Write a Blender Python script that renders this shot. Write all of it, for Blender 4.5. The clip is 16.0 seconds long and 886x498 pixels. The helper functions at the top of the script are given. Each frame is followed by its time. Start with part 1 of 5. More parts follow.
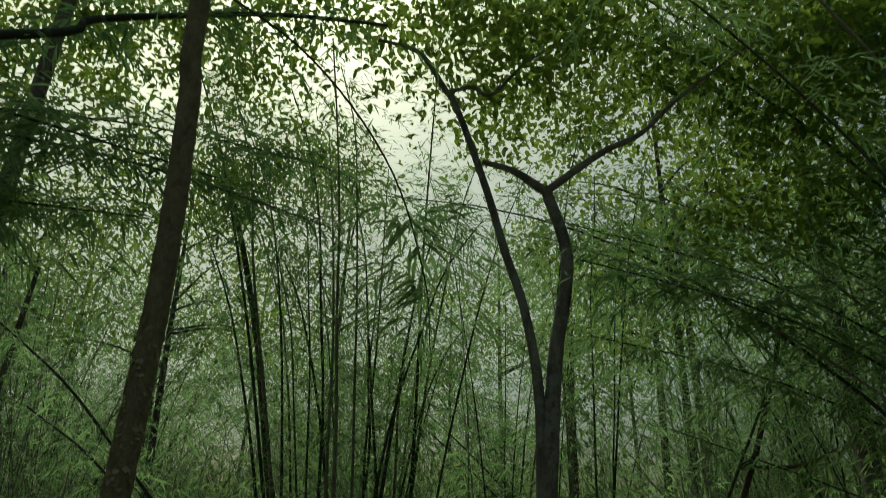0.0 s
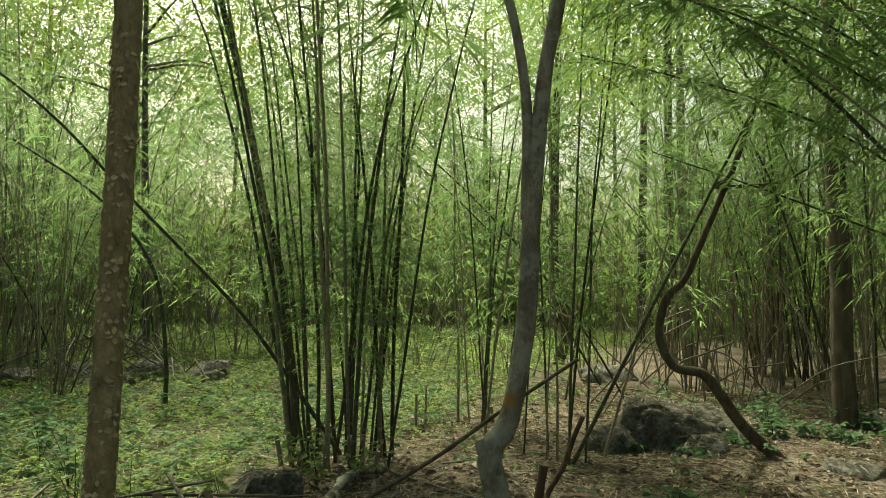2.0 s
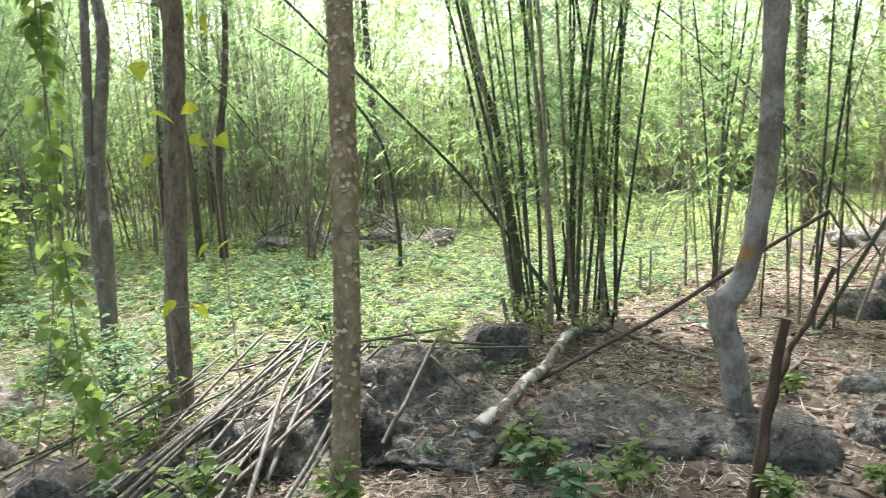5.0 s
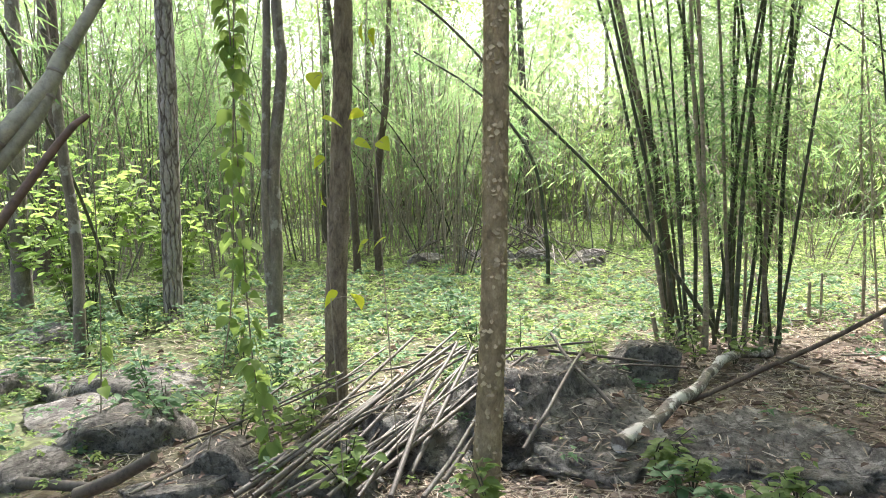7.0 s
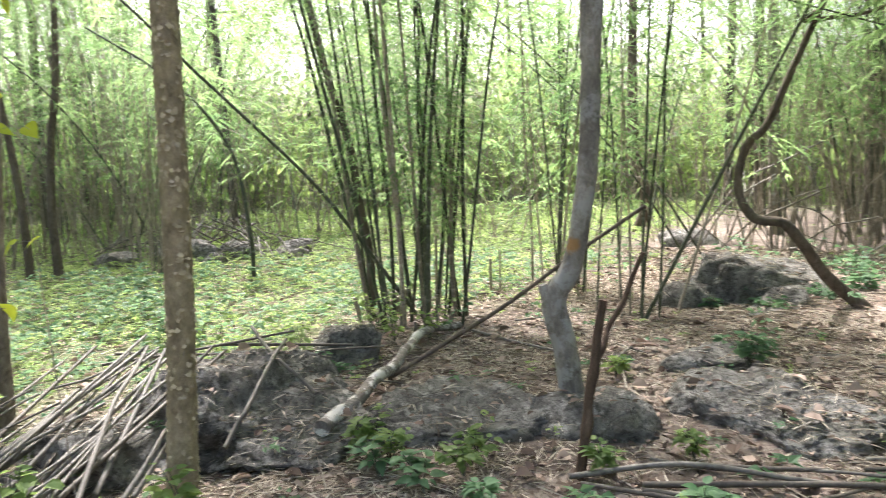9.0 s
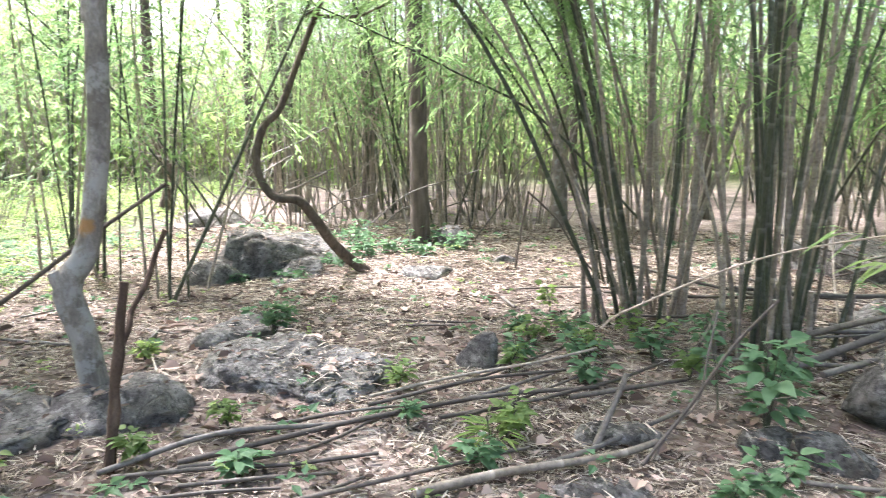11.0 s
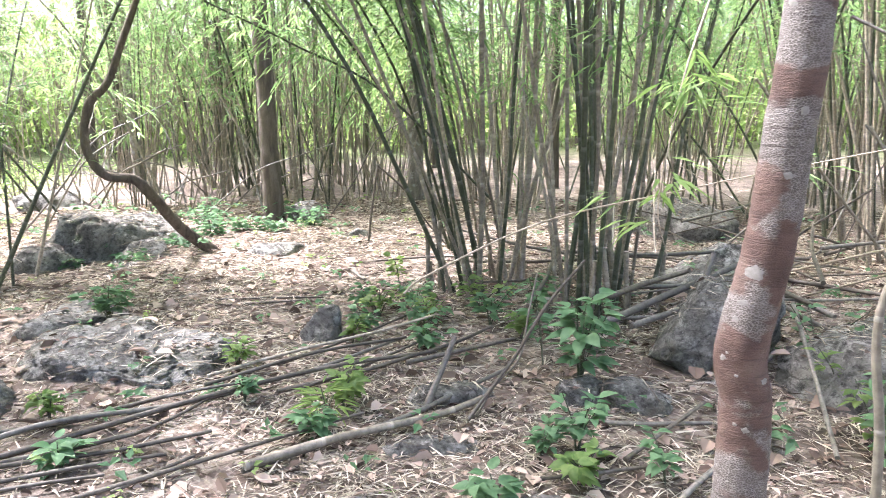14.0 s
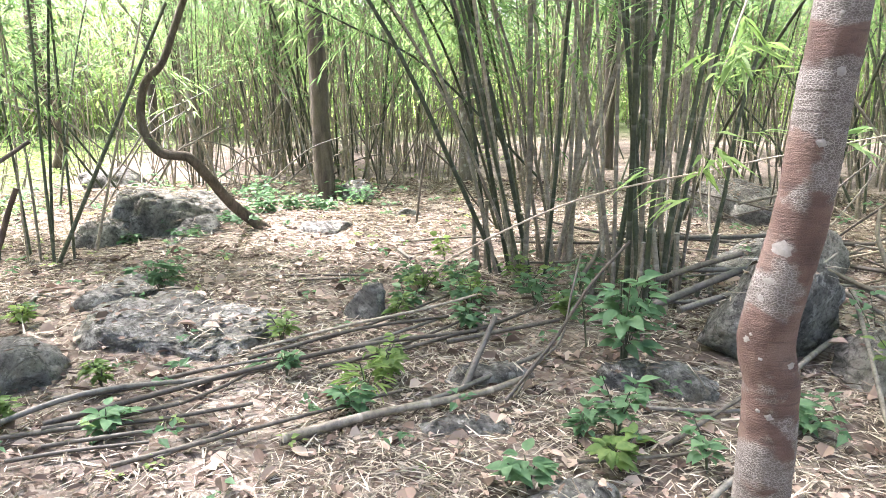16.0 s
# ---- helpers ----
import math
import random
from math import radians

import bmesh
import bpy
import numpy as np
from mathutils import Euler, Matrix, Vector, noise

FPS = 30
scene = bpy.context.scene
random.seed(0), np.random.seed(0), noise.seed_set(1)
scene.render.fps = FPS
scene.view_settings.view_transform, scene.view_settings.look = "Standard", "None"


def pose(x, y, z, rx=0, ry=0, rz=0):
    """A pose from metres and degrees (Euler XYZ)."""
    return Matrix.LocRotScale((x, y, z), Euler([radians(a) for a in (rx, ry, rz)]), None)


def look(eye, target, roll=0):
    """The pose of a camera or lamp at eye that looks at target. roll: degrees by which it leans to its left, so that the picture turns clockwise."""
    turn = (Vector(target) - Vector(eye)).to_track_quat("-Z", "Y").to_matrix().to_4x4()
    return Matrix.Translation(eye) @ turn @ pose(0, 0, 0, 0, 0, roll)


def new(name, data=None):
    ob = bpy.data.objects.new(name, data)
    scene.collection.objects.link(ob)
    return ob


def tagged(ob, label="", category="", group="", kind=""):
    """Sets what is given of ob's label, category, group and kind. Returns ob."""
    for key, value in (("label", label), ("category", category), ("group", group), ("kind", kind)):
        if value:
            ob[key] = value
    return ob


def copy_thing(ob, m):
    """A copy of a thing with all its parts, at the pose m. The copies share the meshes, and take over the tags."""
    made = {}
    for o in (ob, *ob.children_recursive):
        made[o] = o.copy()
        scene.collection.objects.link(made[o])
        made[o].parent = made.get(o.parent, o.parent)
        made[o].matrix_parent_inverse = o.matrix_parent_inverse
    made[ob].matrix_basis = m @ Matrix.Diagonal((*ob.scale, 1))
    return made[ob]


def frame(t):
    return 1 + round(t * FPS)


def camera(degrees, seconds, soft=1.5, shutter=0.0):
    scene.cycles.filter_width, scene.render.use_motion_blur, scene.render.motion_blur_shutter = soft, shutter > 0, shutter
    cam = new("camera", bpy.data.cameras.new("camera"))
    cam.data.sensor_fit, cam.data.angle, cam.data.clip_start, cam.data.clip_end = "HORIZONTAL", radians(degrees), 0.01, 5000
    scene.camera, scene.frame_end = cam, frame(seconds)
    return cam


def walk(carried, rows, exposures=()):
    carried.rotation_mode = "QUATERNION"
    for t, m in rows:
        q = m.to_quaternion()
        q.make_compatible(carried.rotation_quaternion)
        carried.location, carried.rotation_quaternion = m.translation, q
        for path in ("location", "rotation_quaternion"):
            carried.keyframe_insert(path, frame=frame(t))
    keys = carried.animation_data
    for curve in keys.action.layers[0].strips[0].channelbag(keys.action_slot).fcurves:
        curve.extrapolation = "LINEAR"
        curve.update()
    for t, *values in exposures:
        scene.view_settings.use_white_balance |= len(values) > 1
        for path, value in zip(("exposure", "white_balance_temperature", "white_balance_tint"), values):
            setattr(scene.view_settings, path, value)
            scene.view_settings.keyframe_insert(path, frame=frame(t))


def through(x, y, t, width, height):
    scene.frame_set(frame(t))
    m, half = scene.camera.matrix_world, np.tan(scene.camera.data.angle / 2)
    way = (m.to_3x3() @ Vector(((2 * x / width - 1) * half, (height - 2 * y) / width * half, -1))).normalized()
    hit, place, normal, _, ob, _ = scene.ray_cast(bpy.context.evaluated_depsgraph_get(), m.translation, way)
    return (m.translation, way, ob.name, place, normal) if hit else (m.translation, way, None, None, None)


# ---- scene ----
from mathutils.bvhtree import BVHTree

# camera: seconds, eye, yaw to the left, pitch up, roll
cam = camera(64.68, 16.0, soft=0.6, shutter=0.25)
PATH = [
    (0, (-0.055, 0.036, 1.636), 4.95, 23.60, 1.82),
    (0.5, (-0.058, 0.063, 1.598), 3.90, 16.61, 1.93),
    (1, (-0.065, 0.075, 1.571), 3.31, 10.09, 1.77),
    (1.5, (-0.074, 0.094, 1.543), 3.78, 5.36, 1.25),
    (2, (-0.071, 0.069, 1.515), 3.19, 2.69, 0.95),
    (2.5, (-0.080, 0.089, 1.486), 4.07, 0.20, 0.47),
    (3, (-0.085, 0.112, 1.461), 3.89, -3.04, 0.36),
    (3.5, (-0.088, 0.128, 1.434), 4.61, -5.63, -0.49),
    (4, (-0.086, 0.128, 1.423), 8.25, -7.21, -1.24),
    (4.5, (-0.084, 0.131, 1.415), 13.94, -7.71, -1.90),
    (5, (-0.080, 0.126, 1.418), 21.02, -7.57, -1.77),
    (5.2, (-0.071, 0.107, 1.417), 23.60, -7.82, -2.08),
    (7.3, (-0.045, 0.062, 1.340), 33.26, -5.15, -1.14),
    (7.5, (-0.043, 0.063, 1.338), 32.03, -5.13, -1.24),
    (8, (-0.023, 0.072, 1.336), 26.52, -5.17, -2.05),
    (8.5, (0.015, 0.081, 1.338), 19.69, -5.83, -2.22),
    (9, (0.042, 0.091, 1.341), 9.90, -6.82, -1.89),
    (9.5, (0.043, 0.114, 1.333), -0.94, -7.42, -1.57),
    (10, (0.039, 0.124, 1.321), -10.24, -7.87, -1.12),
    (10.2, (0.047, 0.116, 1.322), -13.66, -8.11, -0.99),
    (12.3, (0.068, -0.093, 1.331), -42.80, -10.34, 0.54),
    (12.5, (0.091, -0.099, 1.333), -43.48, -10.69, 0.06),
    (13, (0.123, -0.136, 1.335), -44.94, -10.70, -0.34),
    (13.5, (0.153, -0.150, 1.336), -42.84, -10.86, -0.05),
    (14, (0.176, -0.140, 1.332), -38.22, -11.03, -0.18),
    (14.5, (0.184, -0.132, 1.328), -35.04, -11.75, 0.05),
    (15, (0.217, -0.135, 1.320), -34.50, -12.84, -1.12),
    (15.5, (0.235, -0.142, 1.317), -34.53, -12.51, 0.08),
    (16, (0.241, -0.150, 1.313), -33.73, -12.55, -0.31),
]


def aim(eye, yaw, pitch, roll):
    y, p = radians(yaw), radians(pitch)
    way = Vector((-math.sin(y) * math.cos(p), math.cos(y) * math.cos(p), math.sin(p)))
    return look(Vector(eye), Vector(eye) + way * 3, roll)


EXPOSURES = [(0.0, -1.15, 6800, -23), (0.5, -0.85, 7100, -21), (1.0, 0.15, 8000, -17), (1.5, 0.6, 8000, -15), (2.0, 0.55, 8200, -15), (2.5, 1.05, 7800, -11), (3.0, 1.37, 7000, 0), (3.5, 1.8, 6450, 8), (5.0, 2.22, 6200, 13), (7.5, 2.17, 6350, 14), (9.0, 2.22, 6250, 15), (10.0, 2.5, 6050, 17), (12.5, 3.03, 5750, 23), (16.0, 3.01, 6050, 18)]
walk(cam, [(t, aim(eye, yaw, pitch, roll)) for t, eye, yaw, pitch, roll in PATH], EXPOSURES)

# ---- daylight: thin overcast, high sun ----
SUN_EL, SUN_AZ = 57.0, -28.0
world = bpy.data.worlds.new("overcast_sky")
scene.world = world
world.use_nodes = True
wn = world.node_tree.nodes
sky = wn.new("ShaderNodeTexSky")
sky.sky_type, sky.sun_disc = "NISHITA", False
sky.sun_elevation, sky.sun_rotation = radians(SUN_EL), radians(SUN_AZ)
sky.air_density, sky.dust_density, sky.ozone_density = 1.0, 8.0, 0.5
wn["Background"].inputs["Strength"].default_value = 0.15
world.node_tree.links.new(sky.outputs[0], wn["Background"].inputs["Color"])
sun = new("sun", bpy.data.lights.new("sun", "SUN"))
sun.data.energy, sun.data.angle, sun.data.color = 3.9, radians(2.5), (1.0, 0.97, 0.92)
az, el = radians(SUN_AZ), radians(SUN_EL)
sun.matrix_world = look((0, 0, 0), (-math.sin(az) * math.cos(el), -math.cos(az) * math.cos(el), -math.sin(el)))


# ---- materials ----
class Nodes:
    """A small builder for node materials."""

    def __init__(self, name):
        self.mat = bpy.data.materials.new(name)
        self.mat.use_nodes = True
        self.tree = self.mat.node_tree
        self.bsdf = self.tree.nodes["Principled BSDF"]
        self.out = self.tree.nodes["Material Output"]
        self.coord = self.tree.nodes.new("ShaderNodeTexCoord")

    def link(self, a, b):
        self.tree.links.new(a, b)

    def put(self, socket, value):
        if hasattr(value, "is_output"):
            self.link(value, socket)
        else:
            socket.default_value = (*value, 1) if isinstance(value, tuple) and len(value) == 3 and socket.type == "RGBA" else value

    def stretch(self, source, scale):
        n = self.tree.nodes.new("ShaderNodeMapping")
        self.link(source, n.inputs["Vector"])
        n.inputs["Scale"].default_value = scale
        return n.outputs[0]

    def noise(self, scale, detail=4.0, rough=0.6, at=None, distortion=0.0):
        n = self.tree.nodes.new("ShaderNodeTexNoise")
        self.link(at or self.coord.outputs["Object"], n.inputs["Vector"])
        n.inputs["Scale"].default_value, n.inputs["Detail"].default_value, n.inputs["Roughness"].default_value = scale, detail, rough
        n.inputs["Distortion"].default_value = distortion
        return n.outputs["Fac"]

    def cells(self, scale, at=None, feature="F1", out="Distance"):
        n = self.tree.nodes.new("ShaderNodeTexVoronoi")
        n.feature = feature
        self.link(at or self.coord.outputs["Object"], n.inputs["Vector"])
        n.inputs["Scale"].default_value = scale
        return n.outputs[out]

    def ramp(self, fac, *stops):
        n = self.tree.nodes.new("ShaderNodeValToRGB")
        el = n.color_ramp.elements
        while len(el) < len(stops):
            el.new(0.5)
        for e, (p, c) in zip(el, stops):
            e.position, e.color = p, (*c, 1) if isinstance(c, tuple) else (c, c, c, 1)
        self.link(fac, n.inputs[0])
        return n.outputs[0]

    def mix(self, fac, a, b, blend="MIX"):
        n = self.tree.nodes.new("ShaderNodeMix")
        n.data_type, n.blend_type = "RGBA", blend
        self.put(n.inputs[0], fac)
        self.put(n.inputs[6], a)
        self.put(n.inputs[7], b)
        return n.outputs[2]

    def math(self, op, a, b=0.0):
        n = self.tree.nodes.new("ShaderNodeMath")
        n.operation = op
        self.put(n.inputs[0], a)
        self.put(n.inputs[1], b)
        return n.outputs[0]

    def random(self):
        """A number for each object."""
        return self.tree.nodes.new("ShaderNodeObjectInfo").outputs["Random"]

    def island(self):
        return self.tree.nodes.new("ShaderNodeNewGeometry").outputs["Random Per Island"]

    def uv(self):
        return self.coord.outputs["UV"]

    def bump(self, height, strength, distance):
        n = self.tree.nodes.new("ShaderNodeBump")
        n.inputs["Strength"].default_value, n.inputs["Distance"].default_value = strength, distance
        self.link(height, n.inputs["Height"])
        self.link(n.outputs[0], self.bsdf.inputs["Normal"])

    def done(self, colour, rough=0.85, gloss=0.3, through=0.0, through_colour=None):
        self.put(self.bsdf.inputs["Base Color"], colour)
        self.put(self.bsdf.inputs["Roughness"], rough)
        self.bsdf.inputs["Specular IOR Level"].default_value = gloss
        if through:
            t = self.tree.nodes.new("ShaderNodeBsdfTranslucent")
            self.put(t.inputs["Color"], through_colour if through_colour is not None else colour)
            m = self.tree.nodes.new("ShaderNodeMixShader")
            m.inputs[0].default_value = through
            self.link(self.bsdf.outputs[0], m.inputs[1])
            self.link(t.outputs[0], m.inputs[2])
            self.link(m.outputs[0], self.out.inputs["Surface"])
        return self.mat


def leaf_material(name, dark, mid, light, glow, through=0.5, rough=0.55, gloss=0.2):
    """A thin leaf: its own colour by leaf, wide drifts of lighter growth, daylight coming through it."""
    n = Nodes(name)
    pick = n.math("FRACT", n.math("ADD", n.island(), n.random()))
    c = n.ramp(pick, (0.0, dark), (0.55, mid), (1.0, light))
    drift = n.ramp(n.noise(0.45, 3.0), (0.38, 0.0), (0.66, 0.6))
    c = n.mix(drift, c, light)
    old = n.ramp(n.noise(0.75, 3.0, 0.5), (0.36, 0.75), (0.5, 0.0))
    c = n.mix(old, c, dark)
    lit = n.mix(n.math("MULTIPLY", pick, 0.5), glow, n.mix(0.5, mid, glow))
    lit = n.mix(old, lit, tuple(v * k for v, k in zip(glow, (0.42, 0.55, 0.5))))
    return n.done(c, rough, gloss, through, lit)


def bark_material(name, dark, mid, light, scale=9.0, along=0.25, depth=0.006, flakes=0.0, lichen=None, rust=None, cover=0.56):
    n = Nodes(name)
    o = n.coord.outputs["Object"]
    s = n.stretch(o, (1, 1, along))
    a = n.noise(scale, 8.0, 0.65, s, 0.6)
    c = n.ramp(a, (0.28, dark), (0.5, mid), (0.75, light))
    fine = n.noise(scale * 9, 5.0, 0.7, n.stretch(o, (1, 1, 0.5)))
    c = n.mix(n.ramp(fine, (0.35, 0.45), (0.6, 0.0)), c, dark)
    h = n.math("ADD", a, n.math("MULTIPLY", fine, 0.35))
    if flakes:
        cell = n.cells(flakes, n.stretch(o, (1, 1, 0.6)), out="Color")
        c = n.mix(0.16, c, n.ramp(cell, (0.25, dark), (0.5, mid), (0.8, light)))
        h = n.math("ADD", h, n.math("MULTIPLY", n.ramp(cell, (0.2, 0.0), (0.8, 1.0)), 0.7))
    if lichen:
        spot = n.noise(7.5, 6.0, 0.65)
        c = n.mix(n.ramp(spot, (cover, 0.0), (cover + 0.07, 0.75)), c, lichen)
    if rust:
        # a patch of orange lichen at one spot of the trunk
        d = n.tree.nodes.new("ShaderNodeVectorMath")
        d.operation = "DISTANCE"
        n.link(o, d.inputs[0])
        d.inputs[1].default_value = rust
        near = n.math("ADD", d.outputs["Value"], n.math("MULTIPLY", n.noise(30.0), 0.05))
        c = n.mix(n.ramp(near, (0.055, 0.85), (0.08, 0.0)), c, (0.26, 0.14, 0.045))
    n.bump(h, 0.9, depth)
    return n.done(c, 0.9, 0.2)


def culm_material(name, low, high, ring, dust=(0.24, 0.235, 0.19)):
    """Bamboo: dull skin, pale rings at the nodes, dusty blotches."""
    n = Nodes(name)
    sep = n.tree.nodes.new("ShaderNodeSeparateXYZ")
    n.link(n.uv(), sep.inputs[0])
    frac = n.math("FRACT", n.math("MULTIPLY", sep.outputs["Y"], 3.3))
    rings = n.ramp(frac, (0.0, 1.0), (0.035, 1.0), (0.06, 0.0), (0.93, 0.0), (0.97, 0.55))
    c = n.mix(n.random(), low, high)
    c = n.mix(n.ramp(n.noise(6.0, 6.0), (0.4, 0.0), (0.7, 0.55)), c, dust)
    c = n.mix(n.ramp(n.noise(45.0, 6.0, 0.7), (0.42, 0.0), (0.66, 0.7)), c, tuple(v * 0.45 for v in low))
    c = n.mix(n.math("MULTIPLY", rings, 0.6), c, ring)
    n.bump(n.math("ADD", rings, n.math("MULTIPLY", n.noise(60.0), 0.3)), 0.5, 0.003)
    return n.done(c, 0.6, 0.35)


BAMBOO_LEAF = leaf_material("bamboo_leaf", (0.032, 0.07, 0.024), (0.06, 0.116, 0.038), (0.105, 0.165, 0.06), (0.37, 0.54, 0.215), 0.52)
CANOPY_LEAF = leaf_material("canopy_leaf", (0.03, 0.065, 0.018), (0.055, 0.105, 0.025), (0.11, 0.155, 0.04), (0.38, 0.5, 0.08), 0.42)
HERB_LEAF = leaf_material("herb_leaf", (0.05, 0.09, 0.03), (0.105, 0.165, 0.05), (0.18, 0.235, 0.08), (0.4, 0.53, 0.16), 0.42)
# herb leaves again, with sunlight on glade and far shrubs put into the colour
SUNLIT_LEAF = leaf_material("sunlit_leaf", (0.065, 0.108, 0.034), (0.135, 0.198, 0.064), (0.22, 0.285, 0.1), (0.46, 0.6, 0.2), 0.46)
DEEP_LEAF = leaf_material("deep_leaf", (0.03, 0.075, 0.035), (0.06, 0.12, 0.06), (0.105, 0.17, 0.09), (0.26, 0.42, 0.2), 0.35)
FRESH_LEAF = leaf_material("fresh_leaf", (0.055, 0.115, 0.055), (0.095, 0.17, 0.085), (0.15, 0.23, 0.125), (0.25, 0.41, 0.19), 0.36)
BRIGHT_LEAF = leaf_material("bright_leaf", (0.09, 0.15, 0.035), (0.14, 0.21, 0.05), (0.18, 0.25, 0.08), (0.36, 0.5, 0.13), 0.45)
SPRIG_LEAF = leaf_material("sprig_leaf", (0.055, 0.105, 0.03), (0.09, 0.15, 0.042), (0.13, 0.19, 0.055), (0.23, 0.35, 0.1), 0.4)
YELLOW_LEAF = leaf_material("yellow_leaf", (0.20, 0.27, 0.02), (0.27, 0.34, 0.025), (0.36, 0.40, 0.03), (0.5, 0.56, 0.05), 0.5)
CULM = culm_material("green_culm", (0.03, 0.037, 0.019), (0.08, 0.09, 0.05), (0.15, 0.15, 0.12), (0.10, 0.098, 0.075))
BROWN_CULM = culm_material("brown_culm", (0.13, 0.108, 0.078), (0.33, 0.28, 0.21), (0.36, 0.32, 0.26), (0.27, 0.24, 0.195))
NEAR_CULM = culm_material("grey_green_culm", (0.2, 0.205, 0.15), (0.27, 0.275, 0.205), (0.27, 0.275, 0.205), (0.3, 0.295, 0.24))
STAKE = culm_material("dark_brown_stick", (0.06, 0.038, 0.024), (0.09, 0.06, 0.04), (0.05, 0.035, 0.025), (0.12, 0.09, 0.065))
DRY_POLE = culm_material("dry_pole", (0.085, 0.074, 0.06), (0.21, 0.19, 0.158), (0.05, 0.043, 0.036), (0.13, 0.12, 0.105))
PALE_CANE = culm_material("pale_cane", (0.1, 0.09, 0.068), (0.16, 0.147, 0.115), (0.08, 0.07, 0.055), (0.17, 0.157, 0.125))
DARK_POLE = culm_material("dark_pole", (0.05, 0.04, 0.03), (0.105, 0.087, 0.066), (0.05, 0.04, 0.03), (0.16, 0.14, 0.11))
JOINT = culm_material("culm_joint", (0.16, 0.155, 0.13), (0.22, 0.215, 0.18), (0.12, 0.11, 0.09))
BARK_FLAKY = bark_material("flaky_bark", (0.11, 0.086, 0.052), (0.255, 0.206, 0.128), (0.4, 0.335, 0.215), 16.0, 0.7, 0.014, 60.0)
BARK_FORKED = bark_material("blotched_grey_bark", (0.06, 0.052, 0.042), (0.19, 0.17, 0.14), (0.37, 0.345, 0.3), 9.0, 0.5, 0.008, 0.0, (0.27, 0.265, 0.24), (-0.025, -0.055, 0.945), 0.5)
BARK_GREY = bark_material("grey_bark", (0.075, 0.064, 0.052), (0.17, 0.15, 0.125), (0.29, 0.265, 0.23), 11.0, 0.4, 0.006, 0.0, (0.3, 0.3, 0.28))
BARK_DARK = bark_material("dark_bark", (0.04, 0.033, 0.026), (0.095, 0.08, 0.064), (0.17, 0.15, 0.125), 13.0, 0.2, 0.008)
BARK_ROUGH = bark_material("rough_grey_brown_bark", (0.06, 0.045, 0.034), (0.205, 0.168, 0.13), (0.37, 0.32, 0.255), 26.0, 0.3, 0.016, 70.0)
BARK_BROWN = bark_material("brown_bark", (0.04, 0.031, 0.023), (0.105, 0.084, 0.063), (0.20, 0.168, 0.13), 14.0, 0.3, 0.01, 45.0)
ROTTEN = bark_material("rotten_wood", (0.025, 0.017, 0.012), (0.085, 0.058, 0.039), (0.19, 0.14, 0.10), 16.0, 0.15, 0.012)
BARK_LICHEN = bark_material("lichened_log", (0.05, 0.044, 0.036), (0.15, 0.135, 0.115), (0.26, 0.245, 0.22), 14.0, 0.5, 0.008, 0.0, (0.55, 0.54, 0.5), cover=0.5)


def red_bark():
    """Reddish bark with grey crusts and a fine net of cracks."""
    n = Nodes("red_bark")
    o = n.coord.outputs["Object"]
    a = n.noise(14.0, 6.0, 0.6, n.stretch(o, (1, 1, 1.4)), 0.4)
    c = n.ramp(a, (0.3, (0.036, 0.022, 0.017)), (0.5, (0.068, 0.042, 0.033)), (0.72, (0.098, 0.069, 0.056)))
    grey = n.noise(5.5, 5.0, 0.55, n.stretch(o, (0.8, 0.8, 1.5)), 0.5)
    crust = n.ramp(n.math("ADD", grey, n.math("MULTIPLY", n.noise(90.0, 3.0, 0.6), 0.06)), (0.505, 0.0), (0.54, 0.9))
    net = n.cells(330.0, n.stretch(o, (0.75, 0.75, 1.2)), "DISTANCE_TO_EDGE")
    lines = n.ramp(net, (0.02, 1.0), (0.12, 0.0))
    pale = n.mix(lines, n.ramp(n.noise(40.0, 5.0), (0.3, (0.048, 0.042, 0.037)), (0.7, (0.09, 0.082, 0.074))), (0.165, 0.155, 0.142))
    c = n.mix(crust, c, pale)
    c = n.mix(n.ramp(n.noise(70.0, 4.0, 0.6, n.stretch(o, (1, 1, 1.6))), (0.36, 0.35), (0.48, 0.0)), c, (0.035, 0.024, 0.02))
    rings = n.noise(26.0, 4.0, 0.65, n.stretch(o, (0.5, 0.5, 7.0)))
    c = n.mix(n.ramp(rings, (0.34, 0.55), (0.44, 0.0)), c, (0.03, 0.02, 0.016))
    n.bump(n.math("ADD", n.math("ADD", n.math("MULTIPLY", lines, 0.25), rings), n.noise(60.0, 5.0, 0.7, n.stretch(o, (1, 1, 2.0)))), 0.7, 0.0025)
    return n.done(c, 0.85, 0.25)


RED_BARK = red_bark()


